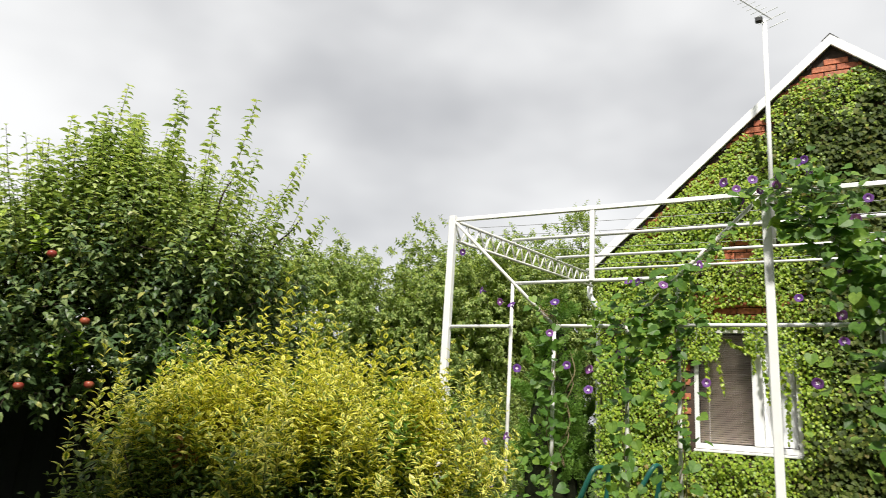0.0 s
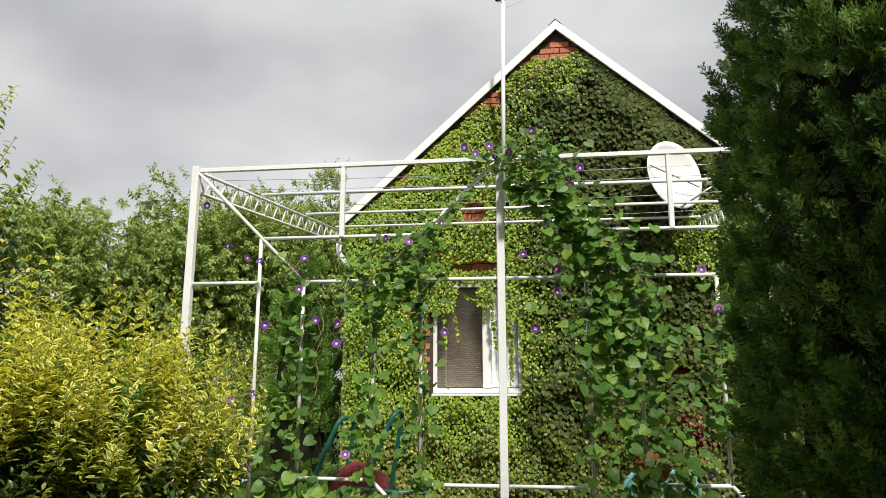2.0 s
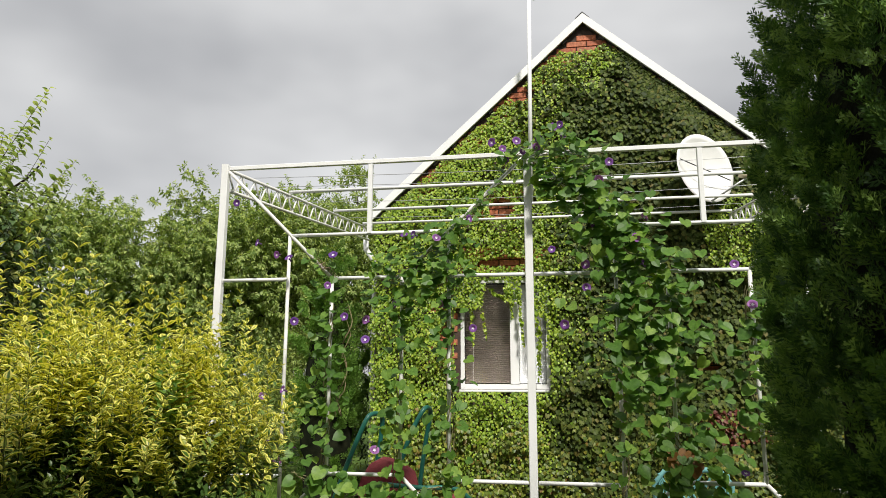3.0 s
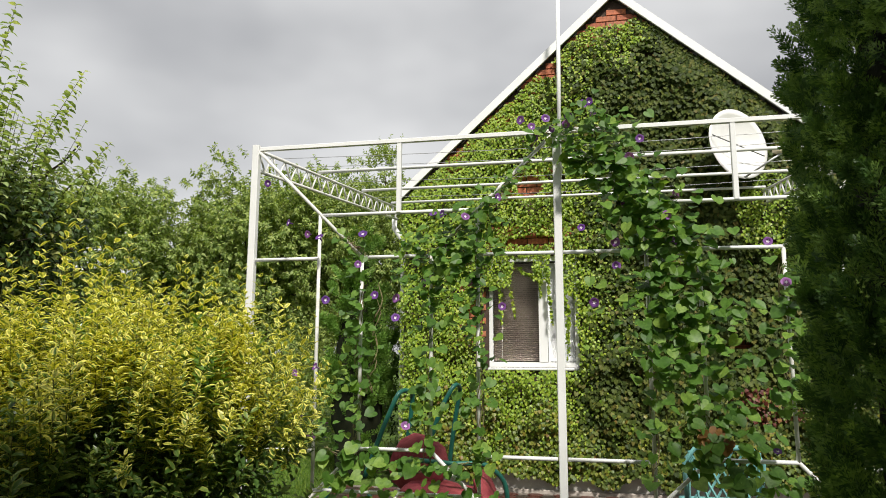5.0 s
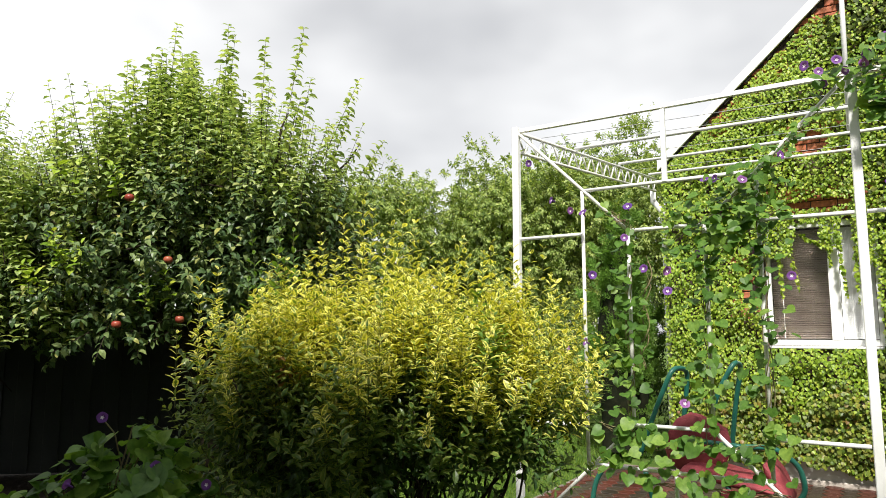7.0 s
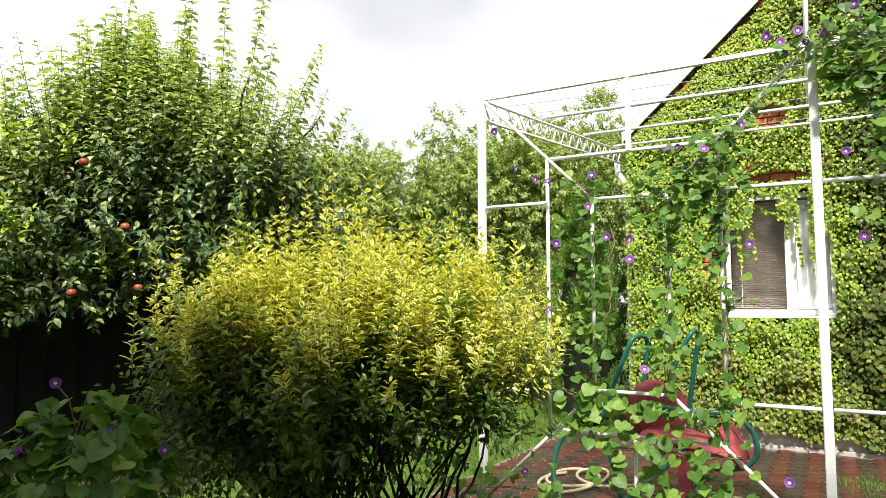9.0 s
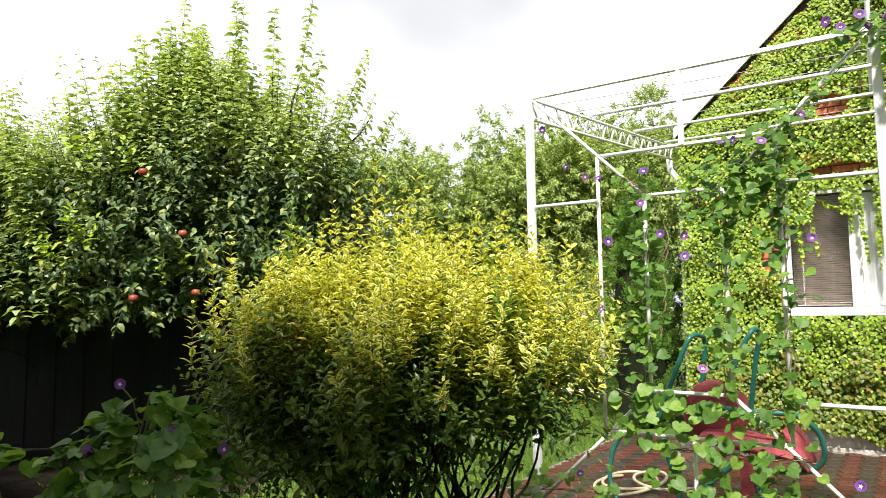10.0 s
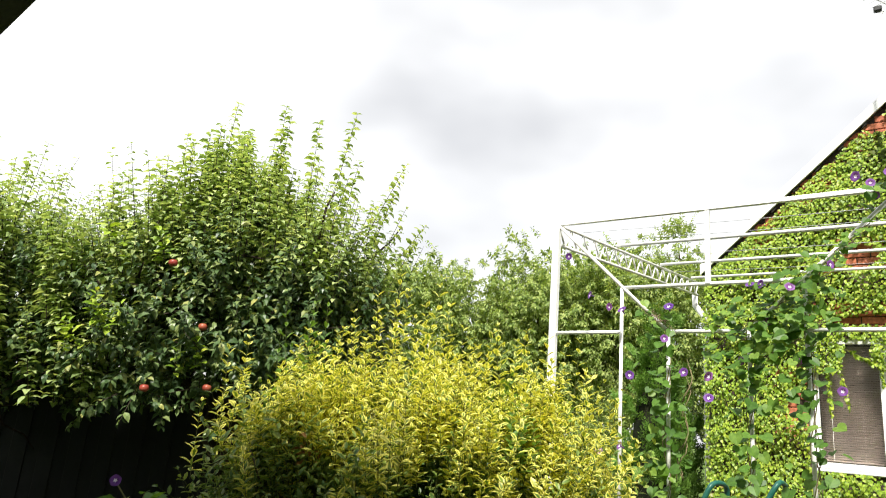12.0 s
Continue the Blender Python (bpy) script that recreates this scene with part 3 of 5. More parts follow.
win = part("window", Geo().box((x0 + 0.002, FY0, z0), (x0 + 0.045, FY1, z1 - 0.002)).box((x1 - 0.045, FY0, z0), (x1 - 0.002, FY1, z1 - 0.002)).box((x0 + 0.047, FY0, z0), (x1 - 0.047, FY1, z0 + 0.06)).box((x0 + 0.047, FY0, z1 - 0.06), (x1 - 0.047, FY1, z1 - 0.002)).box((-0.565, FY0 - 0.006, z0 + 0.062), (-0.465, FY1 + 0.006, z1 - 0.062)), PVC, house, "white plastic double window with lowered blinds")
part("window_sill", Geo().box((x0 - 0.01, WY - 0.055, z0 - 0.035), (x1 + 0.06, WY + 0.10, z0 - 0.004), 0.008), PVC, win, "white window sill")
for a, b in ((x0 + 0.047, -0.567), (-0.463, x1 - 0.047)):
    gl = part("pane", Geo().box((a, WY + 0.048, z0 + 0.062), (b, WY + 0.053, z1 - 0.062)), GLASS, win, "clear window pane")
    gl.visible_shadow = False
for a, b, mt in ((x0 + 0.05, -0.57, SLAT_DARK), (-0.46, x1 - 0.05, SLAT_WHITE)):
    gs = Geo().box((a, -0.0005, -0.012), (b, 0.0005, 0.012))
    me = gs.mesh("slat", mt)
    zz = z0 + 0.08
    while zz < z1 - 0.08:
        piece("slat", me, win, Matrix.Translation((0, WY + 0.095, zz)) @ Matrix.Rotation(radians(42 if mt is SLAT_DARK else 14), 4, "X"))
        zz += 0.0235
    part("blind_cord", Geo().tube([(a + 0.1, WY + 0.078, z0 + 0.08), (a + 0.1, WY + 0.078, z1 - 0.08)], 0.002, 4), PVC, win, "thin blind cord")
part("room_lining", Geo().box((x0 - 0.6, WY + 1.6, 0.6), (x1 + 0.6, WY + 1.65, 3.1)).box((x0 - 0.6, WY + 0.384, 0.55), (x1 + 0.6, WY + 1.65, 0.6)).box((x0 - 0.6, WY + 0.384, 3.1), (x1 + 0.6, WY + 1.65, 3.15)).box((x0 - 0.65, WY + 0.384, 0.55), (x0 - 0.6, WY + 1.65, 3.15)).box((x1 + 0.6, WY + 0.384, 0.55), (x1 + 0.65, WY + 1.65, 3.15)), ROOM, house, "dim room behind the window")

# ---- building behind the viewer, with its porch roof ----
own = base("porch_building", (0, -1.2, 0), "mostly unseen rendered house with a dark porch roof, sized to shade the garden", "house")
# unseen wall and roof; eave height chosen to shade the lower bush and mound
part("wall", Geo().box((-7, -1.35, 0), (6, -1.05, 5.25)), PLASTER, own, "grey rendered wall")
bm = bmesh.new()
prof = [(-0.9, 5.37), (-4.2, 7.42), (-7.5, 5.37), (-7.5, 5.22), (-4.2, 7.27), (-0.9, 5.22)]
ends = [[bm.verts.new((x, y, z)) for y, z in prof] for x in (-7.4, 6.4)]
bm.faces.new(ends[0][:3] + ends[0][3:]), bm.faces.new(ends[1])
for j in range(6):
    bm.faces.new((ends[0][j], ends[0][(j + 1) % 6], ends[1][(j + 1) % 6], ends[1][j]))
bmesh.ops.recalc_face_normals(bm, faces=bm.faces[:])
part("unseen_main_roof", Geo().take(bm), ROOF, own, "unseen pitched roof, eave set high enough to shade the near plants")
bm = bmesh.new()
# porch length chosen for the light that reaches the mound and the thuja
plan = [(-3.4, -1.04), (0.9, -1.04), (0.9, 0.138), (-3.4, 0.613)]
lo = [bm.verts.new((x, y, 2.70)) for x, y in plan]
hi = [bm.verts.new((x, y, 2.84)) for x, y in plan]
bm.faces.new(lo), bm.faces.new(hi)
for j in range(4):
    bm.faces.new((lo[j], lo[(j + 1) % 4], hi[(j + 1) % 4], hi[j]))
bmesh.ops.recalc_face_normals(bm, faces=bm.faces[:])
part("roof", Geo().take(bm), SOFFIT, own, "dark boarded porch roof")
for x in (-3.2, 0.75):
    part("post", Geo().tube([(x, -0.4, 0), (x, -0.4, 2.70)], 0.06, square=True), SOFFIT, own)

# ---- pergola ----
PY = 4.10
pergola = base("pergola", (-0.18, PY, 0), "white steel pipe pergola with openwork trusses, overgrown by vines", "pergola")
POSTS = (-2.30, -0.18, 1.94)
SQ, RD = 0.025, 0.0122


def bar(name, a, b, r=RD, square=False, mat=WHITE):
    return part(name, Geo().tube([a, b] if not square else [a, b], r, 10, square), mat, pergola, smooth=not square)


for x in POSTS:
    bar("post", (x, PY, 0), (x, PY, 3.03), SQ, True)
bar("top_rail", (POSTS[0] + 0.032, PY, 3.0), (POSTS[2] - 0.032, PY, 3.0), 0.0145, True)
for xa in POSTS[:2]:
    wide = 0.035 if xa > -1 else 0.0
    o = [xa + v + wide for v in (0.50, 0.81, 1.29, 1.60)]
    xe = xa + 2.12
    xm = xa + 1.06 + wide * 0.6
    bar("upright", (o[0], PY, 0.68), (o[0], PY, 2.5), RD, False, WHITE_WORN)
    bar("upright", (o[3], PY, 0.68), (o[3], PY, 2.5), RD, False, WHITE_WORN)
    bar("upright", (o[1], PY, 0.95), (o[1], PY, 2.2), RD, False, WHITE_WORN)
    bar("upright", (o[2], PY, 0.95), (o[2], PY, 2.2), RD, False, WHITE_WORN)
    bar("strut", (xm, PY, 2.5), (xm, PY, 2.98), 0.0155, True)
    bar("strut", (xm, PY, 0.02), (xm, PY, 0.66), RD)
    bar("rail", (o[0], PY, 2.5), (o[3], PY, 2.5))
    bar("rail", (o[0], PY, 0.68), (o[3], PY, 0.68))
    bar("rail", (o[1], PY, 2.2), (o[2], PY, 2.2))
    bar("rail", (o[1], PY, 0.95), (o[2], PY, 0.95))
    for z in (2.2, 0.925):
        bar("rail", (xa + 0.03, PY, z), (o[0], PY, z))
        bar("rail", (o[3], PY, z), (xe - 0.03, PY, z))
    for s, x, xi in ((1, xa, o[1]), (-1, xe, o[2])):
        bar("brace", (x + s * 0.02, PY - 0.002, 2.985), (xi, PY - 0.002, 2.2), RD, False, WHITE_WORN)
        bar("brace", (x + s * 0.02, PY - 0.002, 0.17), (xi, PY - 0.002, 0.95), RD, False, WHITE_WORN)


def rise(y):
    return 3.0 + 0.37 * (y - PY) / 3.75


for x in (POSTS[0], POSTS[2]):
    ya, yb = PY + 0.03, 7.84
    truss = part("truss", Geo().tube([(x, ya, rise(ya)), (x, yb, rise(yb))], 0.013, 8).tube([(x, ya, rise(ya) - 0.15), (x, yb, rise(yb) - 0.15)], 0.013, 8), WHITE_WORN, pergola, "white openwork truss", True)
    nn = 34
    for i in range(nn):
        a, b = ya + (yb - ya) * i / nn, ya + (yb - ya) * (i + 1) / nn
        lo, hi = (0.15, 0.0) if i % 2 else (0.0, 0.15)
        part("web_rod", Geo().tube([(x, a, rise(a) - lo), (x, b, rise(b) - hi)], 0.0075, 5), WHITE_WORN, truss, smooth=True)
for y in (5.26, 6.45, 7.55):
    bar("purlin", (POSTS[0], y, rise(y) + 0.028), (POSTS[2], y, rise(y) + 0.028), 0.0145)
for y in (4.55, 4.95, 5.8, 6.95):
    g = Geo()
    xs = np.linspace(POSTS[0], POSTS[2], 17)
    g.tube([(x, y, rise(y) + 0.02 - 0.03 * math.sin(math.pi * (x - POSTS[0]) / 4.24)) for x in xs], 0.0022, 4)
    part("wire", g, STEEL, pergola, "thin sagging wire", True)

# ---- antenna and dish ----
mast = base("antenna_mast", (-0.26, 7.52, 3.6), "white pole with a rod television aerial on top", "antenna")
part("pole", Geo().tube([(-0.27, 7.53, 3.55), (-0.24, 7.5, 6.2)], 0.024, 10), WHITE, mast, smooth=True)
for z in (3.7, 4.6):
    part("bracket", Geo().box((-0.29, 7.55, z), (-0.24, 7.9, z + 0.03)), STEEL, mast)
bm_a, bm_b = np.array([-0.66, 7.42, 6.66]), np.array([-0.16, 7.52, 6.20])
part("boom", Geo().tube([bm_a, bm_b], 0.008, 6), STEEL, mast, "grey aerial boom")
el = unit(np.array([0.75, 0.4, 0.5]))
for i in range(8):
    c = bm_a + (bm_b - bm_a) * (0.03 + i * 0.1)
    w = 0.05 + 0.008 * i
    part("director_rod", Geo().tube([c - el * w, c + el * w], 0.0035, 5), STEEL, mast)
for i, w in ((0, 0.16), (1, 0.18), (2, 0.13)):
    c = bm_b + np.array([-0.06 + 0.06 * i, 0.0, 0.10 - 0.085 * i])
    part("reflector_rod", Geo().tube([c - el * w, c + el * w], 0.0045, 5), STEEL, mast)
part("junction_box", Geo().box((-0.335, 7.44, 6.16), (-0.255, 7.50, 6.225), 0.012), DARK, mast, "black junction box")

dish = base("satellite_dish", (1.72, 7.86, 3.3), "white oval satellite dish on a wall bracket", "satellite dish")
nrm = Vector((0.46, -0.88, 0.16)).normalized()
upv = (Vector((0, 0, 1)) - nrm * nrm.z).normalized()
rgt = nrm.cross(upv) * -1
dc = Vector((1.62, 7.5, 3.82))
bm = bmesh.new()
rings = []
for side in (0, 1):
    for i in range(9):
        q = i / 8
        ring = []
        for j in range(36):
            a = j * math.tau / 36
            c = dc + rgt * (0.365 * q * math.cos(a)) + upv * (0.415 * q * math.sin(a)) + nrm * (0.10 * q * q - 0.012 * side)
            ring.append(bm.verts.new(c))
        rings.append(ring)
    for i in range(8):
        for j in range(36):
            k = (j + 1) % 36
            r = rings[side * 9:]
            try:
                bm.faces.new((r[i][j], r[i][k], r[i + 1][k], r[i + 1][j]))
            except ValueError:
                pass
for j in range(36):
    k = (j + 1) % 36
    bm.faces.new((rings[8][j], rings[8][k], rings[17][k], rings[17][j]))
bmesh.ops.remove_doubles(bm, verts=bm.verts[:], dist=0.0005)
part("reflector", Geo().take(bm), DISHW, dish, "white dish with a faintly soiled rim", True)
lnb = Vector((2.03, 7.2, 3.64))
foot = dc - upv * 0.40 + nrm * 0.09
part("arm", Geo().tube([foot, lnb], 0.012, 8), STEEL, dish, "thin feed arm", True)
part("arm", Geo().tube([dc + rgt * 0.3 - upv * 0.22 + nrm * 0.08, lnb], 0.006, 6), STEEL, dish, "thin feed arm", True)
part("feed_horn", Geo().tube([lnb + Vector((0.02, -0.02, 0.02)), lnb + Vector((-0.02, 0.01, 0.03)), lnb + Vector((-0.06, 0.05, 0.05))], [0.022, 0.035, 0.03], 12), HOSE, dish, "cream feed horn", True)
# thin bar added to draw the dark line across the dish
part("dark_bar", Geo().tube([dc - rgt * 0.34 + upv * 0.06 + nrm * 0.12, dc + rgt * 0.25 - upv * 0.16 + nrm * 0.16], 0.006, 6), DARK, dish, "thin dark bar across the dish", True)
part("wall_bracket", Geo().tube([dc - nrm * 0.01, (1.6, 7.7, 3.6), (1.6, 7.9, 3.55)], 0.02, 8), STEEL, dish, "steel wall bracket", True)

# ---- yellow variegated bush ----
BC = np.array([-2.22, 2.52, 0.0])
BR, BF = np.array([0.84, 0.545, 0.0]), np.array([-0.545, 0.84, 0.0])
bush = base("privet_bush", tuple(BC), "broad rounded bush with yellow-edged leaves and many stems", "bush")


def bush_pt(a, b, z):
    return BC + np.asarray(a)[..., None] * BR + np.asarray(b)[..., None] * BF + np.asarray(z)[..., None] * np.array([0, 0, 1.0])


def lobe_points(n, c, r, low=-0.4, inner=0.72):
    """Places on the shell of an ellipsoid with an uneven surface, and their outward ways."""
    d = rand_dirs(n * 3)
    d = d[d[:, 2] > low][:n]
    bulge = 1 + 0.10 * np.sin(d[:, 0] * 7 + 1.3) * np.cos(d[:, 1] * 6) + 0.06 * np.sin(d[:, 2] * 11 + d[:, 0] * 5)
    q = rng.uniform(inner, 0.96, len(d)) * bulge
    p = np.array(c) + d * np.array(r) * q[:, None]
    return p, unit(d / np.array(r))


gl, gm_, go, gv, gt = Geo(), Geo(), Geo(), Geo(), Geo()
UP = np.array([0, 0, 1.0])


def clump(c, o, count, spread, lo, hi):
    """A few shoots standing close together, the longest in the middle."""
    off = rng.normal(0, 1, (count, 3)) * np.array([1, 1, 0.6]) * spread
    r = np.linalg.norm(off[:, :2], axis=1) / spread
    p = c + off
    flat = float(np.clip(o[2], -0.3, 1.0))
    ax = unit(o * (0.55 - 0.40 * flat) + UP * 1.2 + off * 1.2 + rng.normal(0, 0.10, (count, 3)))
    return p, ax, rng.uniform(lo, hi, count) * np.clip(1.2 - 0.28 * r, 0.5, 1.25)


# centre, radii, clumps, lowest part
BUSH_LOBES = [((0.0, 0.0, 1.16), (0.84, 0.70, 0.44), 92, -0.1), ((-0.55, 0.0, 1.08), (0.32, 0.46, 0.42), 44, -0.3),
              ((0.62, 0.05, 1.14), (0.30, 0.46, 0.36), 40, -0.4), ((0.0, 0.0, 1.27), (0.66, 0.5, 0.32), 28, 0.2), ((-0.08, 0.0, 0.98), (0.80, 0.62, 0.42), 64, -0.5)]
for c, r, n, low in BUSH_LOBES:
    q, o = lobe_points(n, c, r, low, 0.80)
    cp = bush_pt(q[:, 0], q[:, 1], q[:, 2])
    od = bush_pt(o[:, 0], o[:, 1], o[:, 2]) - BC
    for k in range(len(cp)):
        lift = noise.noise(Vector((q[k, 0] * 4.2 + 2.0, q[k, 1] * 4.2, 5.0)))
        if lift < -0.30:
            continue
        p, ax, ln = clump(cp[k] + UP * (0.14 * lift + rng.normal(0, 0.02)), od[k], 5, rng.uniform(0.05, 0.085), 0.2, 0.44 if rng.random() < 0.35 else 0.30)
        # clumps below this height take the darker colour, for age and shade together
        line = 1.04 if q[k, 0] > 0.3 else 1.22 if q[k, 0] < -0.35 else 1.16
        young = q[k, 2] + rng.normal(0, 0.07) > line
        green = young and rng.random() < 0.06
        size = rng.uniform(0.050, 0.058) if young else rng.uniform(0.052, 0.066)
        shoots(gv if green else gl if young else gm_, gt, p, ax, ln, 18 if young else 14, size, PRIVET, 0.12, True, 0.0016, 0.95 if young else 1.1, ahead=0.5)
# tall single shoots over the top
TALL = [(-0.16, 2.10, 0.42), (-0.13, 2.02, 0.36), (0.01, 2.08, 0.42), (0.04, 1.98, 0.3), (-0.26, 1.98, 0.34), (0.15, 1.88, 0.3), (0.38, 1.90, 0.3), (0.30, 1.86, 0.3), (0.58, 1.84, 0.34), (0.50, 1.82, 0.3), (0.80, 1.68, 0.36), (0.84, 1.66, 0.36), (0.78, 1.6, 0.3), (-0.36, 1.86, 0.32), (-0.45, 1.80, 0.3), (-0.95, 1.66, 0.34), (-0.90, 1.72, 0.34), (-1.02, 1.5, 0.3)]
for a, zt, ln in TALL:
    for k in range(2):
        p = bush_pt(np.array([a + rng.normal(0, 0.015 + 0.03 * k)]), np.array([rng.uniform(-0.12, 0.12)]), np.array([zt + 0.09 - ln * (1.25 + 0.2 * k)]))
        shoots(gl, gt, p, unit(UP + rng.normal(0, 0.07, (1, 3))), ln * (1.25 - 0.12 * k), 22, 0.060, PRIVET, 0.1, True, 0.002, 0.9, ahead=0.5)
for a, zt, ln in ((-0.63, 2.08, 0.5), (-0.60, 1.95, 0.45), (-0.68, 2.0, 0.46), (-0.52, 2.02, 0.45), (-0.55, 1.9, 0.4), (-0.74, 1.86, 0.4), (-0.47, 1.85, 0.4), (-0.70, 1.8, 0.4), (-0.58, 1.82, 0.4), (0.72, 1.68, 0.34), (0.68, 1.62, 0.3)):
    p = bush_pt(np.array([a]), np.array([rng.uniform(-0.1, 0.15)]), np.array([zt - ln]))
    shoots(gv, gt, p, unit(UP + rng.normal(0, 0.07, (1, 3))), ln, 18, 0.056, PRIVET, 0.1, True, 0.002, 0.8)
# greener inner and lower leaves, their shade partly put into the colour
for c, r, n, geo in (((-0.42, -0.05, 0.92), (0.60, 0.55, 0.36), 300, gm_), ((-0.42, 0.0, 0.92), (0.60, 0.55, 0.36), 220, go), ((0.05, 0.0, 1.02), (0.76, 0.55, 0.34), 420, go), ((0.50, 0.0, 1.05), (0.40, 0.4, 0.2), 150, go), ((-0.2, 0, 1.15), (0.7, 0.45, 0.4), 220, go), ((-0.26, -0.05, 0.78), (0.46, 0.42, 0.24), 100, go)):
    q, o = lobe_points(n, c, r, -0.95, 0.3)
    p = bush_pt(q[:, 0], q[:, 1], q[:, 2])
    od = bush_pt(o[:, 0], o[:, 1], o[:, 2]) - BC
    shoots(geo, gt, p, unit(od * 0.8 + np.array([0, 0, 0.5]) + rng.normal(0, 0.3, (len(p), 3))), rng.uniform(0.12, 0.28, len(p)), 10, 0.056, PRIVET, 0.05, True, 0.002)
for a, z, ln in ((-0.86, 0.94, 0.2), (0.84, 1.05, 0.22)):
    shoots(gm_, gt, bush_pt(np.array([a]), np.array([-0.15]), np.array([z])), (BR * np.sign(a) + UP * 0.8)[None], ln, 14, 0.045, PRIVET, 0.1, True, 0.002, 1.0, ahead=0.5)
gd = Geo()
m = 22
p = bush_pt(rng.normal(-0.44, 0.035, m), rng.normal(-0.46, 0.03, m), rng.normal(1.36, 0.03, m))
gd.leaves(PRIVET, p, unit(rng.normal(0, 1, (m, 3))), unit(rng.normal(0, 1, (m, 3))), rng.uniform(0.03, 0.045, m))
part("dry_leaves", gd, L_DRY, bush, "small patch of withered leaves", kind="stuff")
part("lower_leaves", gm_, L_BUSH_LOW, bush, "older leaves with thin pale edges, darkened for the lower shade", kind="stuff")
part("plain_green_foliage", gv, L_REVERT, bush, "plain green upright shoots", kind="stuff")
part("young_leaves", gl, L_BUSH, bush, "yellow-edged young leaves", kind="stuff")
part("old_leaves", go, L_BUSH_OLD, bush, "green inner leaves, darkened for the shade inside the bush", kind="stuff")
part("twig_mass", gt, TWIG, bush, kind="stuff")
for (a, b), tips in (((0.36, 0.05), 12), ((0.10, 0.1), 18), ((-0.08, -0.1), 20), ((-0.28, 0.0), 16)):
    g = Geo()
    limb(g, bush_pt(a, b, -0.05), bush_pt(a, b, 0.42), 0.035, 0.03, 0, 0.03)
    for i in range(tips):
        e = bush_pt(np.clip(a + rng.uniform(-0.7, 0.7), -0.8, 0.7), b + rng.uniform(-0.4, 0.4), rng.uniform(1.0, 1.35))
        limb(g, bush_pt(a, b, rng.uniform(0.12, 0.40)), e, 0.011, 0.004, -0.06, 0.022, 8)
    part("stem", g, BARK, bush, "dark forked stem", True)

# ---- apple trees ----


def apple_tree(at, crown, n_crown, n_top, label, apples=(), top_spread=0.7):
    """Trunk, crooked limbs, a dense dark crown and long upright shoots over it."""
    t = base("apple_tree", at, label, "apple tree", "apple trees along the fence")
    at = np.array(at, float)
    c, r = np.array(crown[0]), np.array(crown[1])
    g = Geo()
    fork = at + np.array([0.05, 0.05, 0.75])
    limb(g, at - np.array([0, 0, 0.05]), fork, 0.12, 0.09, 0, 0.04)
    part("trunk", g, BARK, t, "short dark trunk", True)
    ends = []
    for i in range(9):
        a = i * 2.4 + 0.3
        e = c + r * np.array([math.cos(a) * 0.62, math.sin(a) * 0.62, -0.25 + 0.75 * (i % 3) / 2])
        g = Geo()
        pts = limb(g, fork, e, 0.06, 0.02, 0.05, 0.08)
        for k in range(5):
            s = pts[2 + k % 4]
            e2 = s + unit(rng.normal(0, 1, 3) + (s - fork) * 0.6) * rng.uniform(0.4, 0.9)
            limb(g, s, e2, 0.018, 0.006, 0.04, 0.08, 5)
        part("limb", g, BARK, t, smooth=True)
        ends.append(e)
    gl, gs, gt = Geo(), Geo(), Geo()
    q, o = lobe_points(n_crown, c, r, -0.68, 0.35)
    ax = unit(o * 0.7 + np.array([0, 0, 0.45]) + rng.normal(0, 0.35, q.shape))
    shoots(gl, gt, q, ax, rng.uniform(0.18, 0.42, len(q)), 14, 0.080, ARCH, 0.08, False, 0.004, 1.0, 0.35, ahead=0.4)
    # leading shoots, mostly upright
    d = rand_dirs(n_top * 4)
    d = d[d[:, 2] > 0.25][:n_top]
    p = c + d * r * rng.uniform(0.72, 0.98, (len(d), 1))
    ax = unit(np.array([0, 0, 1.0]) + d * np.array([top_spread, top_spread, 0.1]) * 0.5 + rng.normal(0, 0.12, d.shape))
    shoots(gs, gt, p, ax, rng.uniform(0.4, 0.85, len(p)), 30, 0.085, ARCH, 0.1, False, 0.0045, 1.0, 0.10, 0.05, 0.22)
    part("crown", gl, L_APPLE, t, "dense green leaves, darkened for the shaded crown", kind="stuff")
    part("leading_shoot_foliage", gs, L_SHOOT, t, "upright light green shoots, brightened as the sunlit crown top", kind="stuff")
    part("twig_mass", gt, BARK, t, kind="stuff")
    for x, y, z in apples:
        bm = bmesh.new()
        bmesh.ops.create_uvsphere(bm, u_segments=14, v_segments=10, radius=0.034)
        for v in bm.verts:
            k = math.hypot(v.co.x, v.co.y) / 0.034
            v.co.z = v.co.z * 0.92 - (0.012 * (1 - k) ** 2 if v.co.z > 0 else -0.006 * (1 - k) ** 2)
            v.co += Vector((x, y, z))
        fr = part("apple", Geo().take(bm), APPLE, t, "ripe red apple", True)
        part("stalk", Geo().tube([(x, y, z + 0.025), (x + 0.006, y, z + 0.05)], 0.002, 5), BARK, fr)
    return t, gs


tree, _ = apple_tree((-5.75, 4.2, 0), ((-5.5, 3.85, 2.12), (1.75, 1.5, 1.08)), 1900, 240,
                     "spreading apple tree with red fruit and long upright shoots",
                     [(-4.68, 2.58, 2.51), (-4.50, 2.92, 1.63), (-4.72, 2.56, 1.59), (-4.56, 2.84, 2.07)])
# the tallest water shoots of the tree
gs, gt = Geo(), Geo()
TREE_A, TREE_U, TREE_N = np.array([-5.72, 2.8, 0]), np.array([0.679, 0.734, 0]), np.array([0.734, -0.679, 0])
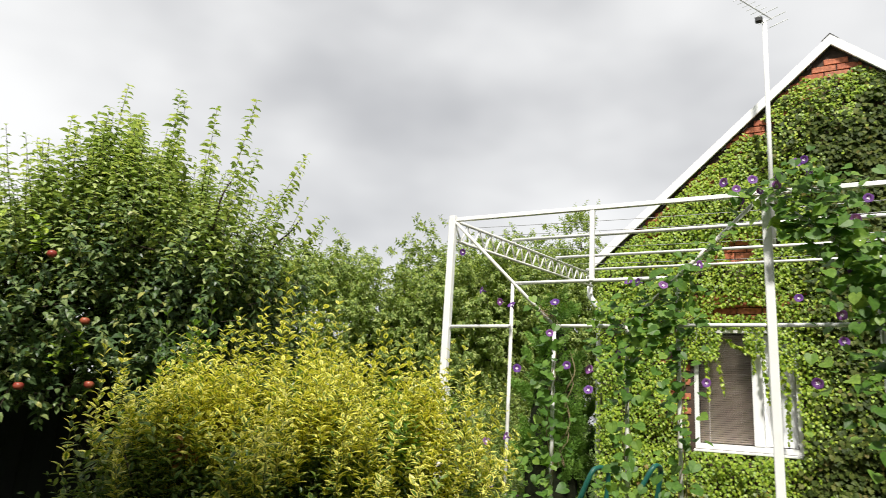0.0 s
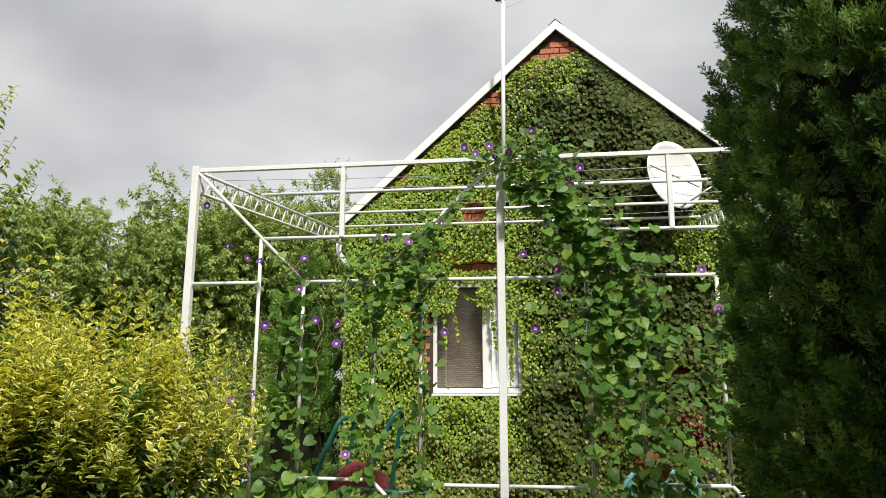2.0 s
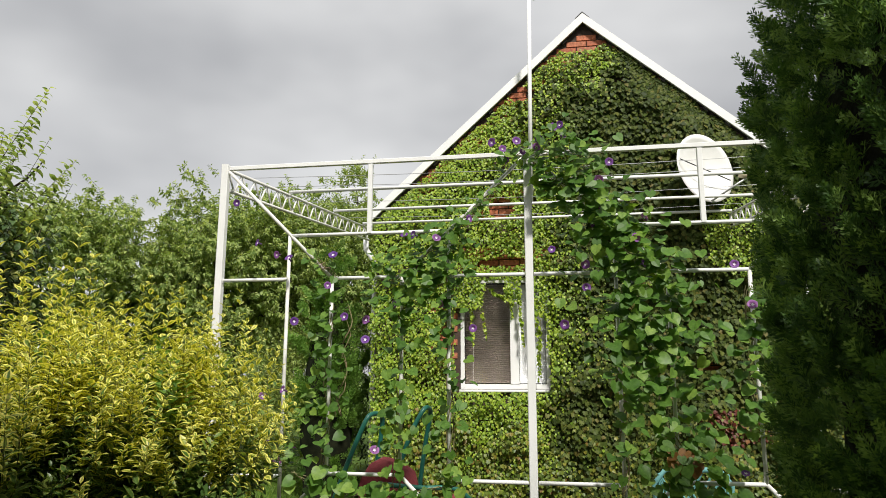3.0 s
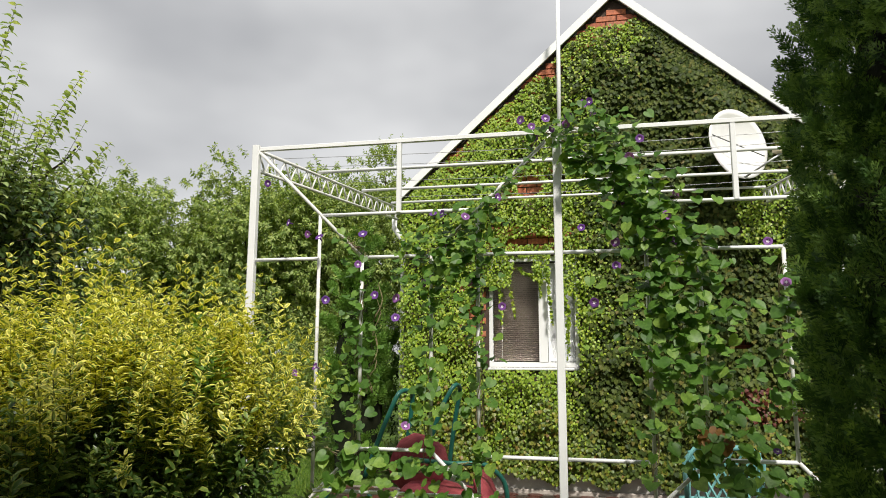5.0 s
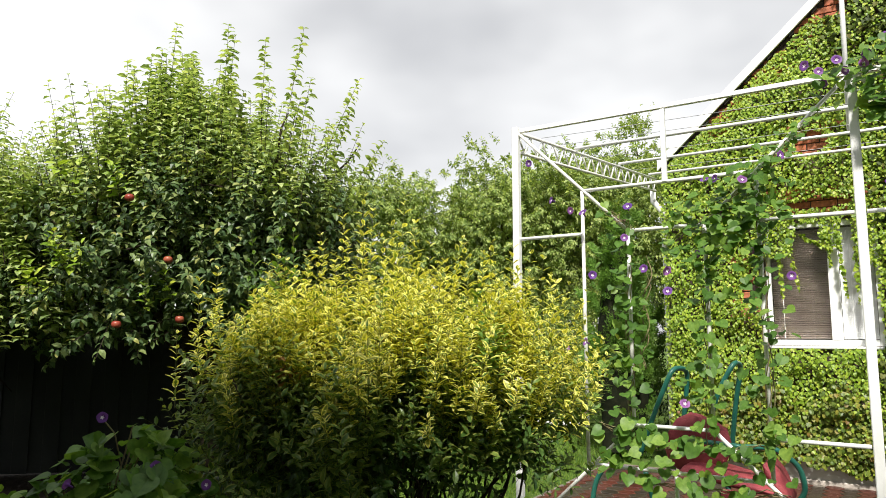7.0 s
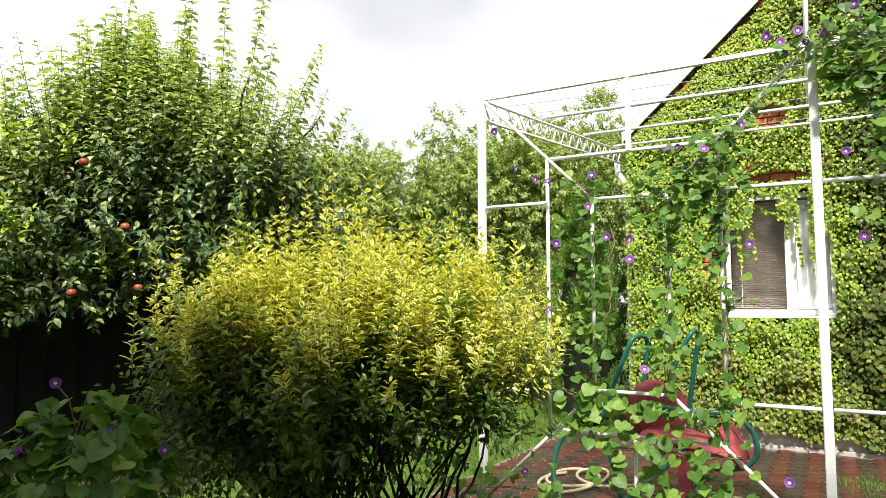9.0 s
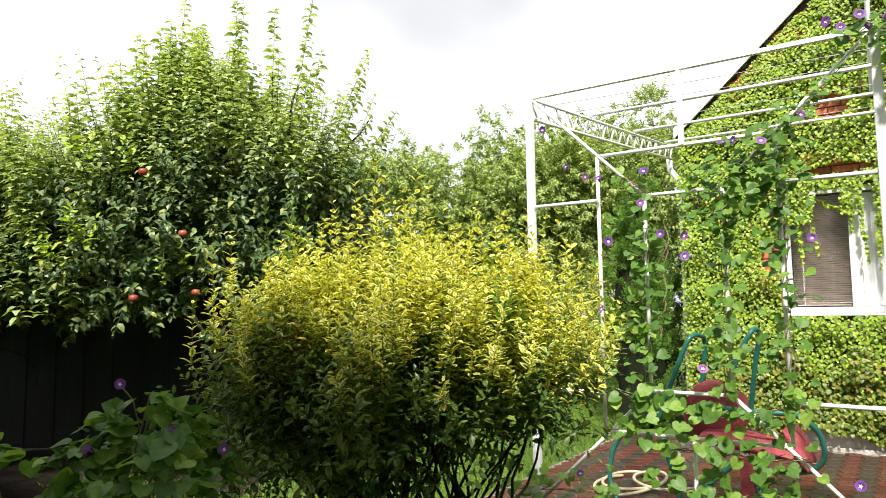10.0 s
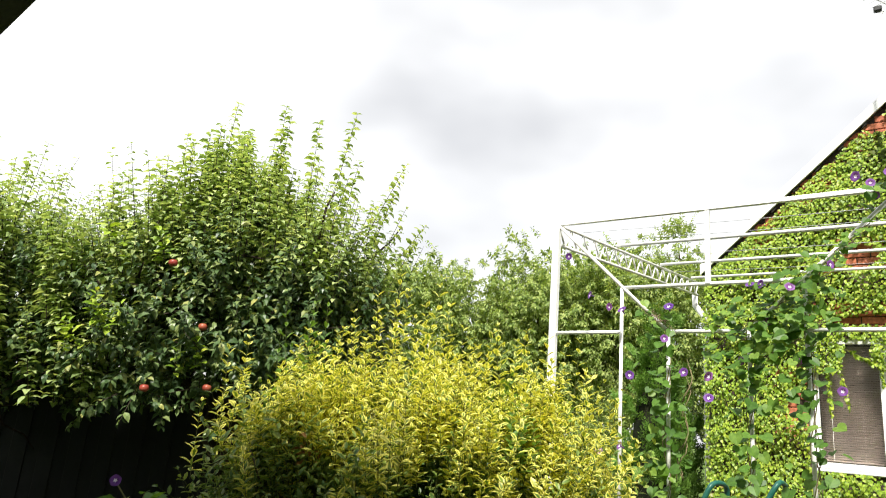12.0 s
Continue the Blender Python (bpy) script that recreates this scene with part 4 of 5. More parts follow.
# tip along the row, tip height, length, lean
SHOOT = [(0.65, 4.14, 1.1, 0.0), (1.09, 4.18, 1.2, 0.0), (1.15, 4.08, 1.1, 0.03), (1.42, 4.08, 1.1, 0.02), (1.76, 4.23, 1.35, 0.1), (1.84, 3.75, 0.9, 0.15), (2.29, 3.78, 0.95, 0.42), (2.2, 3.45, 0.8, 0.3), (2.54, 3.2, 0.6, 0.7), (2.46, 3.05, 0.55, 0.5), (0.26, 3.76, 0.8, -0.05), (0.06, 3.42, 0.5, -0.3), (0.14, 3.38, 0.5, -0.12), (-0.22, 3.3, 0.7, -0.1), (-1.3, 3.5, 1.0, -0.05), (-0.97, 3.35, 0.8, 0.0), (-0.68, 3.22, 0.7, 0.05)]
SHOOT = [(q[0] + 0.035, q[1] + 0.14, *q[2:], 0.0) for q in SHOOT]
ENV_S = (-1.4, -1.0, -0.7, -0.34, 0.0, 0.23, 0.48, 0.7, 1.06, 1.4, 1.65, 2.0, 2.15)
ENV_Z = (3.25, 3.2, 3.12, 3.05, 3.1, 3.55, 4.0, 4.08, 3.9, 3.5, 3.2, 2.95, 2.65)
for k in range(320):
    s_ = rng.uniform(-1.35, 2.1) if k % 3 else rng.uniform(0.15, 1.5)
    back = rng.uniform(-0.35, 0.7)
    SHOOT.append((s_, np.interp(s_, ENV_S, ENV_Z) - min(0.95, abs(rng.normal(0, 0.55))), rng.uniform(0.5, 1.0), (s_ - 0.8) * 0.12 + rng.normal(0, 0.06), back))
for s_, zt, ln, lean, back in SHOOT:
    axis = unit(TREE_U * lean + UP + rng.normal(0, 0.03, 3))
    tip = TREE_A + TREE_U * s_ * (1 + back / 6) - TREE_N * back + UP * (1.55 + (zt - 1.55) * (1 + back / 6))
    p0 = (tip - axis * ln)[None]
    shoots(gs, gt, p0, axis[None], ln, max(20, int(ln * 58)), rng.uniform(0.088, 0.102), ARCH, 0.0, False, 0.0045, 1.0, 0.10, 0.03, 0.22)
gy = Geo()
for x, y, z in ((-5.0, 2.32, 1.97), (-4.95, 2.38, 2.02), (-4.55, 2.75, 1.75), (-4.75, 2.55, 2.45), (-4.95, 2.3, 2.5), (-4.15, 3.45, 2.45), (-5.1, 2.2, 1.75)):
    for k in range(3):
        shoots(gy, gt, np.array([[x, y, z]]) + rng.normal(0, 0.05, (1, 3)), np.array([[0.25, -0.45, 0.8]]) + rng.normal(0, 0.25, (1, 3)), 0.22, 9, 0.085, OVAL, 0.1, False, 0.003, 1.0, 0.2)
part("young_shoot_foliage", gy, L_IVY_B, tree, "pale young shoots", kind="stuff")
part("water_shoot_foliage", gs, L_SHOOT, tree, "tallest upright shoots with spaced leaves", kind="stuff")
part("water_shoot_wood", gt, BARK, tree, kind="stuff")
apple_tree((-7.9, 2.4, 0), ((-7.6, 2.45, 2.1), (1.5, 1.4, 1.1)), 1300, 150, "apple tree with upright shoots beside the dark fence")
apple_tree((-9.6, 0.4, 0), ((-9.4, 0.6, 2.1), (1.4, 1.4, 1.2)), 500, 60, "apple tree at the far end of the dark fence")

# ---- trees behind ----


def far_tree(at, crown, n, leaf, label, name="garden_tree", mat=L_FAR, sparse=False, low=-0.8):
    t = base(name, at, label, "tree", "trees behind the lawn")
    at = np.array(at, float)
    c, r = np.array(crown[0], float), np.array(crown[1], float)
    g = Geo()
    limb(g, at, c + np.array([0, 0, -0.2 * r[2]]), 0.13, 0.06, 0, 0.04)
    for i in range(8):
        a = i * 2.4
        limb(g, at + (c - at) * (0.45 + 0.05 * i), c + r * 0.7 * np.array([math.cos(a), math.sin(a), 0.5 * math.sin(i)]), 0.04, 0.012, 0.05, 0.08)
    part("trunk", g, BARK, t, smooth=True)
    gl, gt = Geo(), Geo()
    # clumps give the crown its uneven outline
    k = max(8, n // 20)
    cp, co = lobe_points(k, c, r, low, 0.5)
    pick = rng.integers(0, len(cp), n)
    rr = 0.28 * r.mean()
    p = cp[pick] + np.clip(rng.normal(0, 0.52, (n, 3)), -0.85, 0.85) * rr
    ax = unit(co[pick] * 0.7 + np.array([0, 0, -0.1 if not sparse else 1.0]) + rng.normal(0, 0.45, (n, 3)))
    shoots(gl, gt, p, ax, rng.uniform(0.15, 0.30, n) if not sparse else rng.uniform(0.22, 0.42, n), 15, leaf, SIMPLE, -0.15 if not sparse else 0.0, False, 0.003, 1.0, 0.75 if not sparse else 0.3)
    part("crown", gl, mat, t, kind="stuff")
    part("twig_mass", gt, BARK, t, kind="stuff")
    return t


far_tree((-5.8, 11.4, 0), ((-5.75, 11.3, 3.22), (1.75, 1.7, 1.7)), 4200, 0.092, "tall cherry tree with drooping light green leaves")
far_tree((-8.4, 10.4, 0), ((-8.4, 10.2, 2.95), (2.1, 1.6, 1.75)), 3000, 0.09, "rounded fruit tree with grey-green leaves")
far_tree((-9.9, 8.6, 0), ((-9.9, 8.5, 2.6), (1.8, 1.6, 1.9)), 1700, 0.09, "rounded fruit tree with grey-green leaves")
far_tree((-4.4, 13.2, 0), ((-4.6, 12.8, 3.3), (1.8, 1.5, 2.0)), 3600, 0.088, "cherry tree beside the ivy house")
far_tree((-4.5, 14.2, 0), ((-4.28, 14.0, 5.0), (0.62, 0.55, 1.75)), 310, 0.085, "slender young tree with sparse leaves", sparse=True)
far_tree((-7.6, 14.5, 0), ((-7.4, 14.5, 3.0), (2.4, 1.5, 2.2)), 900, 0.14, "tall tree in the next garden")


def shrub(at, r, n, leaf, label, mat, name="shrub", shape=LONG):
    t = base(name, at, label, "shrub", "shrubs at the lawn edge")
    c = np.array(at, float) + np.array([0, 0, r[2] * 0.9])
    gl, gt = Geo(), Geo()
    q, o = lobe_points(n, c, r, -0.9, 0.4)
    shoots(gl, gt, q, unit(o * 0.8 + np.array([0, 0, 0.6]) + rng.normal(0, 0.3, q.shape)), rng.uniform(0.2, 0.4, len(q)), 11, leaf, shape, 0.1, False, 0.003, 1.0, 0.2)
    part("leaves", gl, mat, t, kind="stuff")
    part("twig_mass", gt, TWIG, t, kind="stuff")
    return t


shrub((-4.9, 9.6, 0), (1.0, 0.9, 1.25), 560, 0.085, "light green elder shrub on the lawn edge", L_FAR)
shrub((-3.9, 10.4, 0), (0.9, 0.8, 1.3), 520, 0.085, "light green elder shrub near the house corner", L_FAR)
shrub((-6.6, 8.6, 0), (1.2, 0.9, 1.1), 560, 0.085, "loose green currant shrub", L_FAR)
shrub((-2.75, 9.6, 0), (0.6, 0.9, 1.25), 460, 0.07, "shrub in the passage beside the house, leaves darkened for its shade", L_HEDGE)
shrub((-8.6, 7.0, 0), (1.3, 1.0, 1.1), 500, 0.085, "loose green currant shrub", L_FAR)


def thuja(at, radius, height, n, size, label, mat, profile, camera_side):
    """Columnar conifer: a closed shell coloured as inner shade, in a coat of overlapping flat sprays."""
    t = base("thuja", at, label, "conifer")
    x, y, _ = at
    g = Geo()
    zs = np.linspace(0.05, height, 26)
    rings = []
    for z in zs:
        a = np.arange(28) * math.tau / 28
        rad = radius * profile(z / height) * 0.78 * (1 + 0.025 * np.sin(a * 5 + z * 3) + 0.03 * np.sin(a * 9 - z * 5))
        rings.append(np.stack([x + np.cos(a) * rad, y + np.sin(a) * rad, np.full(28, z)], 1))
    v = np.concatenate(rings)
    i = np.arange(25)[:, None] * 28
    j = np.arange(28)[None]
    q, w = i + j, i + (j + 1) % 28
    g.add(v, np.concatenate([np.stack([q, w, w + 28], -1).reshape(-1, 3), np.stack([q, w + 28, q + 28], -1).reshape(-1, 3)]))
    part("core", g, THUJA_CORE, t, "smooth near-black shell for the shade between the sprays", True)
    part("trunk", Geo().tube([(x, y, -0.05), (x, y, 0.6)], 0.07, 8), BARK, t, smooth=True)
    # sprays sit in upright plumes with deep gaps between them
    per = 22
    k = n // per
    h = np.where(rng.random(k) < 0.7, rng.uniform(0.1, 0.9, k), rng.uniform(0.02, 0.99, k))
    # about two thirds of the plumes go on the side the camera sees
    a = np.where(rng.random(k) < 0.32, rng.uniform(0, math.tau, k), camera_side + rng.uniform(-0.95, 0.95, k))
    rad = radius * np.array([profile(v) for v in h]) * (1 + 0.025 * np.sin(a * 5 + h * height * 3) + 0.03 * np.sin(a * 9 - h * height * 5))
    lump = np.array([noise.noise(Vector((math.cos(b_) * 5.0, math.sin(b_) * 5.0, h_ * height * 3.2))) for b_, h_ in zip(a, h)])
    rad = rad * (0.925 + 0.05 * lump) + rng.normal(0, 0.012, k)
    crest = rng.random(k) < 0.05
    rad = np.where(crest, radius * 0.8 * np.sqrt(rng.random(k)), rad)
    h = np.where(crest, 0.985, h)
    tc = np.stack([x + np.cos(a) * rad, y + np.sin(a) * rad, h * height], 1)
    out = np.stack([np.cos(a), np.sin(a), 0 * a], 1)
    side = np.cross(out, [0, 0, 1.0])
    lean = unit(out * rng.uniform(0.35, 0.8, (k, 1)) + np.array([0, 0, 1.0]) + side * rng.normal(0, 0.28, (k, 1)))
    pick = np.repeat(np.arange(k), per)
    m = len(pick)
    up_ = rng.uniform(-0.5, 1.0, (m, 1))
    plume = size * rng.uniform(1.4, 2.4, (k, 1))[pick]
    fat = plume * 0.55 * (1.05 - np.clip(up_, 0, 1))
    p = tc[pick] + lean[pick] * up_ * plume + side[pick] * rng.normal(0, 0.6, (m, 1)) * fat - out[pick] * np.abs(rng.normal(0, 0.5, (m, 1))) * fat
    d = unit(lean[pick] + (p - tc[pick] - lean[pick] * up_ * plume) / size * 0.8 + out[pick] * 0.25 + rng.normal(0, 0.22, p.shape))
    nr = unit(side[pick] + out[pick] * rng.normal(0.2, 0.6, (m, 1)) + rng.normal(0, 0.35, p.shape))
    g = Geo()
    g.leaves(SPRAY, p, d, nr, size * rng.uniform(0.6, 1.2, m))
    part("foliage", g, mat, t, "overlapping flat sprays", kind="stuff")
    return t


# last value: bearing of the part in the camera's view, where sprays crowd
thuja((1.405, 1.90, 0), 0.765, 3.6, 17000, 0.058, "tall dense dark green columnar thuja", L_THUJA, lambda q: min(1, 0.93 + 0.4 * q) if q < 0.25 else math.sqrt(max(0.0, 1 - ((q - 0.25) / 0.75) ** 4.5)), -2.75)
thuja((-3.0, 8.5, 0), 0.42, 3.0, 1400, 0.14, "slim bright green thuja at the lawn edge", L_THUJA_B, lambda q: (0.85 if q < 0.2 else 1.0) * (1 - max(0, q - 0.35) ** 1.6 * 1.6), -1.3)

# ---- dark fence under the trees ----
fence = base("fence", (-8.2, 3.5, 0), "dark green board fence, deep shade put into its near-black colour", "fence")
fa, fb = np.array([-11.5, 0.6]), np.array([-6.3, 5.15])
fd = unit(fb - fa)
fl_ = np.linalg.norm(fb - fa)
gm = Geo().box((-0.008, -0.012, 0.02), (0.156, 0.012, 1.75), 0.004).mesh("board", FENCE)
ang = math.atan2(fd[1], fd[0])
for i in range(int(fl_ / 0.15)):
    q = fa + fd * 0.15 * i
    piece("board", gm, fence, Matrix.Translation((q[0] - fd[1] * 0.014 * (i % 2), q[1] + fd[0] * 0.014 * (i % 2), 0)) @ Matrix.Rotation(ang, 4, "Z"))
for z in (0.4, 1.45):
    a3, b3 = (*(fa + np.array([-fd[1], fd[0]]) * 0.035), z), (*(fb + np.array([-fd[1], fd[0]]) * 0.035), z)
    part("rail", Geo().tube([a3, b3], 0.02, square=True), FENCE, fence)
g = Geo()
gx, gy = np.meshgrid(np.linspace(-0.5, fl_ + 0.3, 30), np.linspace(-2.3, 0.4, 14), indexing="ij")
wx, wy = fa[0] + fd[0] * gx - fd[1] * gy, fa[1] + fd[1] * gx + fd[0] * gy
wz = -0.005 + 0.03 * np.sin(gx * 3.1) * np.sin(gy * 2.3) + rng.uniform(0, 0.02, gx.shape)
idx = np.arange(30 * 14).reshape(30, 14)
g.add(np.stack([wx, wy, wz], -1).reshape(-1, 3), np.concatenate([np.stack([idx[:-1, :-1], idx[1:, :-1], idx[1:, 1:]], -1).reshape(-1, 3), np.stack([idx[:-1, :-1], idx[1:, 1:], idx[:-1, 1:]], -1).reshape(-1, 3)]))
tagged(part("soil_bed", g, SOIL, None, "dug earth under the apple trees, darkened for their shade", True, "structure"), category="soil")

# ---- ivy on the gable ----
ivy = base("ivy", (0.3, 7.88, 0), "ivy covering the gable wall, bright and dark green", "climbing plant")
n = 112000
x = rng.uniform(WX0 - 0.05, WX1 + 0.05, n)
z = rng.uniform(0.06, 5.82, n)
nz = np.array([noise.noise(Vector((a * 0.9, b * 0.55, 3.0))) for a, b in zip(x, z)])
nf = np.array([noise.noise(Vector((a * 3.0, b * 3.0, 9.0))) for a, b in zip(x, z)])
edge = np.array([wall_top(a) for a in x])
bare = np.zeros(n, bool)
for cx, cz, rx, rz in ((-0.66, 3.58, 0.14, 0.13), (-0.62, 2.90, 0.34, 0.06), (-1.30, 2.05, 0.10, 0.15), (1.66, 1.68, 0.12, 0.06), (RX, 5.80, 0.36, 0.24), (-0.36, 5.03, 0.2, 0.09), (0.85, 5.15, 0.2, 0.05)):
    bare |= ((x - cx) / rx) ** 2 + ((z - cz) / rz) ** 2 < 1 + nf * 0.9
bare |= (edge - z < 0.02 + 0.10 * nf) & (x > -1.7) & (x < 0.15)
inwin = (x > WIN[0] - 0.05) & (x < WIN[1] - 0.02 + 0.07 * nf) & (z > WIN[2] - 0.025) & (z < WIN[3] - 0.02 + 0.12 * nf)
inwin &= ~((x > -0.32) & (z > 2.2 + 0.5 * nf) & (nf > -0.3)) & ~((x < -0.86 - 0.1 * nf) & (z > 2.35)) & ~((x > -0.62) & (x < -0.42) & (z > 2.42))
keep = ~bare & ~inwin & (z > 0.16 + 0.16 * nf) & (z < edge - 0.015 + 0.08 * nf - 0.03 * np.clip((0.1 - x) * 0.8, 0, 1) * (z > 3.9)) & (x > WX0 - 0.03)
x, z, nz, nf = x[keep], z[keep], nz[keep], nf[keep]
n = len(x)
top_ = np.clip((edge[keep] - z) / 0.5, 0.15, 1)
depth = 0.02 + (0.12 * rng.random(n) ** 1.4 + 0.13 * np.clip(nf + 0.25, 0, 1)) * top_
p = np.stack([x, WY - depth, z], 1)
d = unit(np.stack([rng.normal(0, 0.45, n), rng.normal(-0.35, 0.2, n), -np.ones(n)], 1))
nr = unit(np.stack([rng.normal(0, 0.35, n), -np.ones(n), rng.normal(0.75, 0.35, n)], 1))
side = (x - 0.15) * 1.2 + nz * 1.4 + rng.normal(0, 0.35, n)
side = np.where((z > 4.6) & (x < 0.3), side + 0.5, side)
low = z + rng.normal(0, 0.15, n) < 0.80 + 0.45 * nf
kind = np.where(side > 0.3, 1, 0)
kind = np.where(low & (rng.random(n) < 0.7), 2, kind)
tuft_ = ((x - 1.98) / 0.30) ** 2 + ((z - 3.12) / 0.45) ** 2 < 1 + nf * 0.8
kind = np.where(tuft_ & (rng.random(n) < 0.95), 0, kind)
p[tuft_, 1] -= 0.08
red = ((x - 1.85) / 0.35) ** 2 + ((z - 1.0) / 0.22) ** 2 < 1 + nf
crest = ((x - 0.30) / 0.42) ** 2 + ((z - 5.38) / 0.36) ** 2 < 1 + nf * 1.1
streak = (x > -0.30) & (x < 0.12 + 0.25 * nf) & (z > 3.4)
kind = np.where((crest & (rng.random(n) < 0.75)) | (streak & (rng.random(n) < 0.6)), 0, kind)
kind = np.where(red, np.where(rng.random(n) < 0.55, 3, 2), kind)
nr[kind == 1] = unit(nr[kind == 1] - np.array([0, 0, 0.22]))
size = np.where(kind == 0, rng.uniform(0.022, 0.040, n), np.where(kind == 1, rng.uniform(0.040, 0.066, n), rng.uniform(0.034, 0.054, n)))
near = np.zeros(n, bool)
near[np.where((z > 0.5) & (z < 1.4) & (x > -1.2) & (x < 0.4) & (depth > 0.12))[0][:300]] = True
for kk, mt, lab in ((0, L_IVY_B, "small bright yellow-green leaves"), (1, L_IVY_D, "large dark green leaves tinged bronze"), (2, L_IVY_Y, "leaves turning yellow and bronze"), (3, L_IVY_R, "dark red autumn leaves")):
    s = (kind == kk) & ~near
    g = Geo()
    g.leaves(IVY if kk in (1, 2) else IVY_S, p[s], d[s], nr[s], size[s])
    part("foliage", g, mt, ivy, lab, kind="stuff")
    v, f, u = IVY if kk in (1, 2) else IVY_S
    me = Geo().add(v, f, u).mesh("leaf", mt)
    for i in np.where((kind == kk) & near)[0]:
        piece("leaf", me, ivy, frame_matrix(p[i], d[i], nr[i], float(size[i])))
# trailing runners over the window and eave
g, gt = Geo(), Geo()
for x0_, z0_, dx, dz in ((-0.95, 2.72, 0.12, -0.75), (-0.85, 2.6, 0.35, -0.22), (-0.30, 2.7, 0.0, -0.9), (-0.26, 2.4, 0.05, -0.85), (-0.46, 2.65, 0.06, -0.75), (-0.20, 2.2, -0.04, -0.7), (-1.02, 2.4, 0.03, -0.5), (-0.55, 2.62, 0.02, -0.4)):
    st = np.array([[x0_, WY - 0.09, z0_]])
    shoots(g, gt, st, np.array([[dx, -0.02, dz]]), math.hypot(dx, dz), 36, 0.05, IVY, 0.0, False, 0.003, 0.9, 0.5)
part("runner_foliage", g, L_IVY_B, ivy, "trailing young shoots over the window", kind="stuff")
part("runner_wood", gt, TENDRIL, ivy, kind="stuff")

# ---- morning glory on the pergola ----
vine = base("morning_glory", (-0.2, PY, 0), "climbing morning glory with heart leaves and purple flowers", "climbing plant")


def along(path, n, spread):
    path = np.array(path, float)
    seg = np.linalg.norm(np.diff(path, axis=0), axis=1)
    t = rng.uniform(0, seg.sum(), n)
    cum = np.concatenate([[0], np.cumsum(seg)])
    i = np.clip(np.searchsorted(cum, t) - 1, 0, len(seg) - 1)
    q = path[i] + (path[i + 1] - path[i]) * ((t - cum[i]) / seg[i])[:, None]
    return q + rng.normal(0, 1, (n, 2)) * np.array(spread)


# path over the face of the pergola (x, z), leaves, spread, leaf size
VINES = [([(-1.50, 0.75), (-1.50, 2.18)], 95, (0.06, 0.03), 0.075), ([(-1.03, 0.85), (-1.0, 2.2)], 90, (0.065, 0.03), 0.075), ([(-0.69, 0.9), (-0.69, 2.4)], 85, (0.06, 0.03), 0.075),
         ([(-1.18, 2.12), (-0.82, 2.36), (-0.56, 2.56)], 165, (0.08, 0.08), 0.068), ([(-0.98, 2.0), (-0.62, 2.25)], 75, (0.12, 0.10), 0.070), ([(-0.56, 2.6), (-0.36, 2.8)], 22, (0.03, 0.03), 0.05),
         ([(-0.30, 2.98), (0.08, 3.02), (0.2, 2.86)], 125, (0.085, 0.065), 0.066), ([(-0.10, 2.86), (0.15, 2.70)], 75, (0.09, 0.08), 0.075),
         ([(0.08, 2.80), (0.34, 2.52), (0.46, 2.23)], 340, (0.11, 0.10), 0.076), ([(0.40, 2.35), (0.51, 1.91), (0.56, 1.6)], 330, (0.175, 0.10), 0.082),
         ([(0.54, 1.7), (0.62, 1.3), (0.74, 0.95)], 170, (0.15, 0.10), 0.085), ([(0.68, 1.0), (0.98, 0.80)], 44, (0.10, 0.09), 0.10), ([(0.36, 0.8), (0.36, 1.6)], 16, (0.06, 0.03), 0.09),
         ([(-1.72, 0.95), (-1.2, 0.80), (-0.66, 0.90)], 52, (0.07, 0.08), 0.085), ([(-1.55, 0.60), (-0.6, 0.62)], 78, (0.08, 0.12), 0.088), ([(-1.35, 0.35), (-0.65, 0.40)], 36, (0.10, 0.10), 0.088),
         ([(-2.5, 0.25), (-1.75, 0.28)], 70, (0.10, 0.10), 0.075), ([(1.10, 1.2), (1.13, 2.1)], 60, (0.06, 0.05), 0.085), ([(-1.62, 2.34), (-1.45, 2.2)], 12, (0.05, 0.04), 0.055), ([(-1.42, 1.3), (-1.36, 2.0)], 16, (0.05, 0.05), 0.06)]
q = np.concatenate([along(a, n, s) for a, n, s, _ in VINES])
size = np.concatenate([np.full(n, ls) for _, n, _, ls in VINES])
n = len(q)
size = size * rng.uniform(0.55, 1.15, n) * 0.95
p = np.stack([q[:, 0], PY - 0.035 - np.abs(rng.normal(0, 0.075, n)), np.maximum(q[:, 1], 0.05)], 1)
d = unit(np.stack([rng.normal(0, 0.65, n), rng.normal(-0.55, 0.3, n), rng.normal(-0.55, 0.3, n)], 1))
nr = unit(np.stack([rng.normal(0, 0.42, n), rng.normal(-0.68, 0.3, n), rng.normal(0.80, 0.25, n)], 1))
order = np.argsort(-size)
v, f, u = HEART
meshes = []
for k in range(3):
    vv = v.copy()
    vv[:, 2] += 0.10 * np.sin(v[:, 1] * (3 + k) + k) * (0.4 + np.abs(v[:, 0])) + 0.05 * k * v[:, 0]
    meshes.append(Geo().add(vv, f, u).mesh("leaf", L_VINE, True))
for i in order[:300]:
    piece("leaf", meshes[i % 3], vine, frame_matrix(p[i], d[i], nr[i], float(size[i])))
g = Geo()
g.leaves(HEART, p[order[300:]], d[order[300:]], nr[order[300:]], size[order[300:]])
part("foliage", g, L_VINE, vine, "heart-shaped green leaves", kind="stuff")
g = Geo()
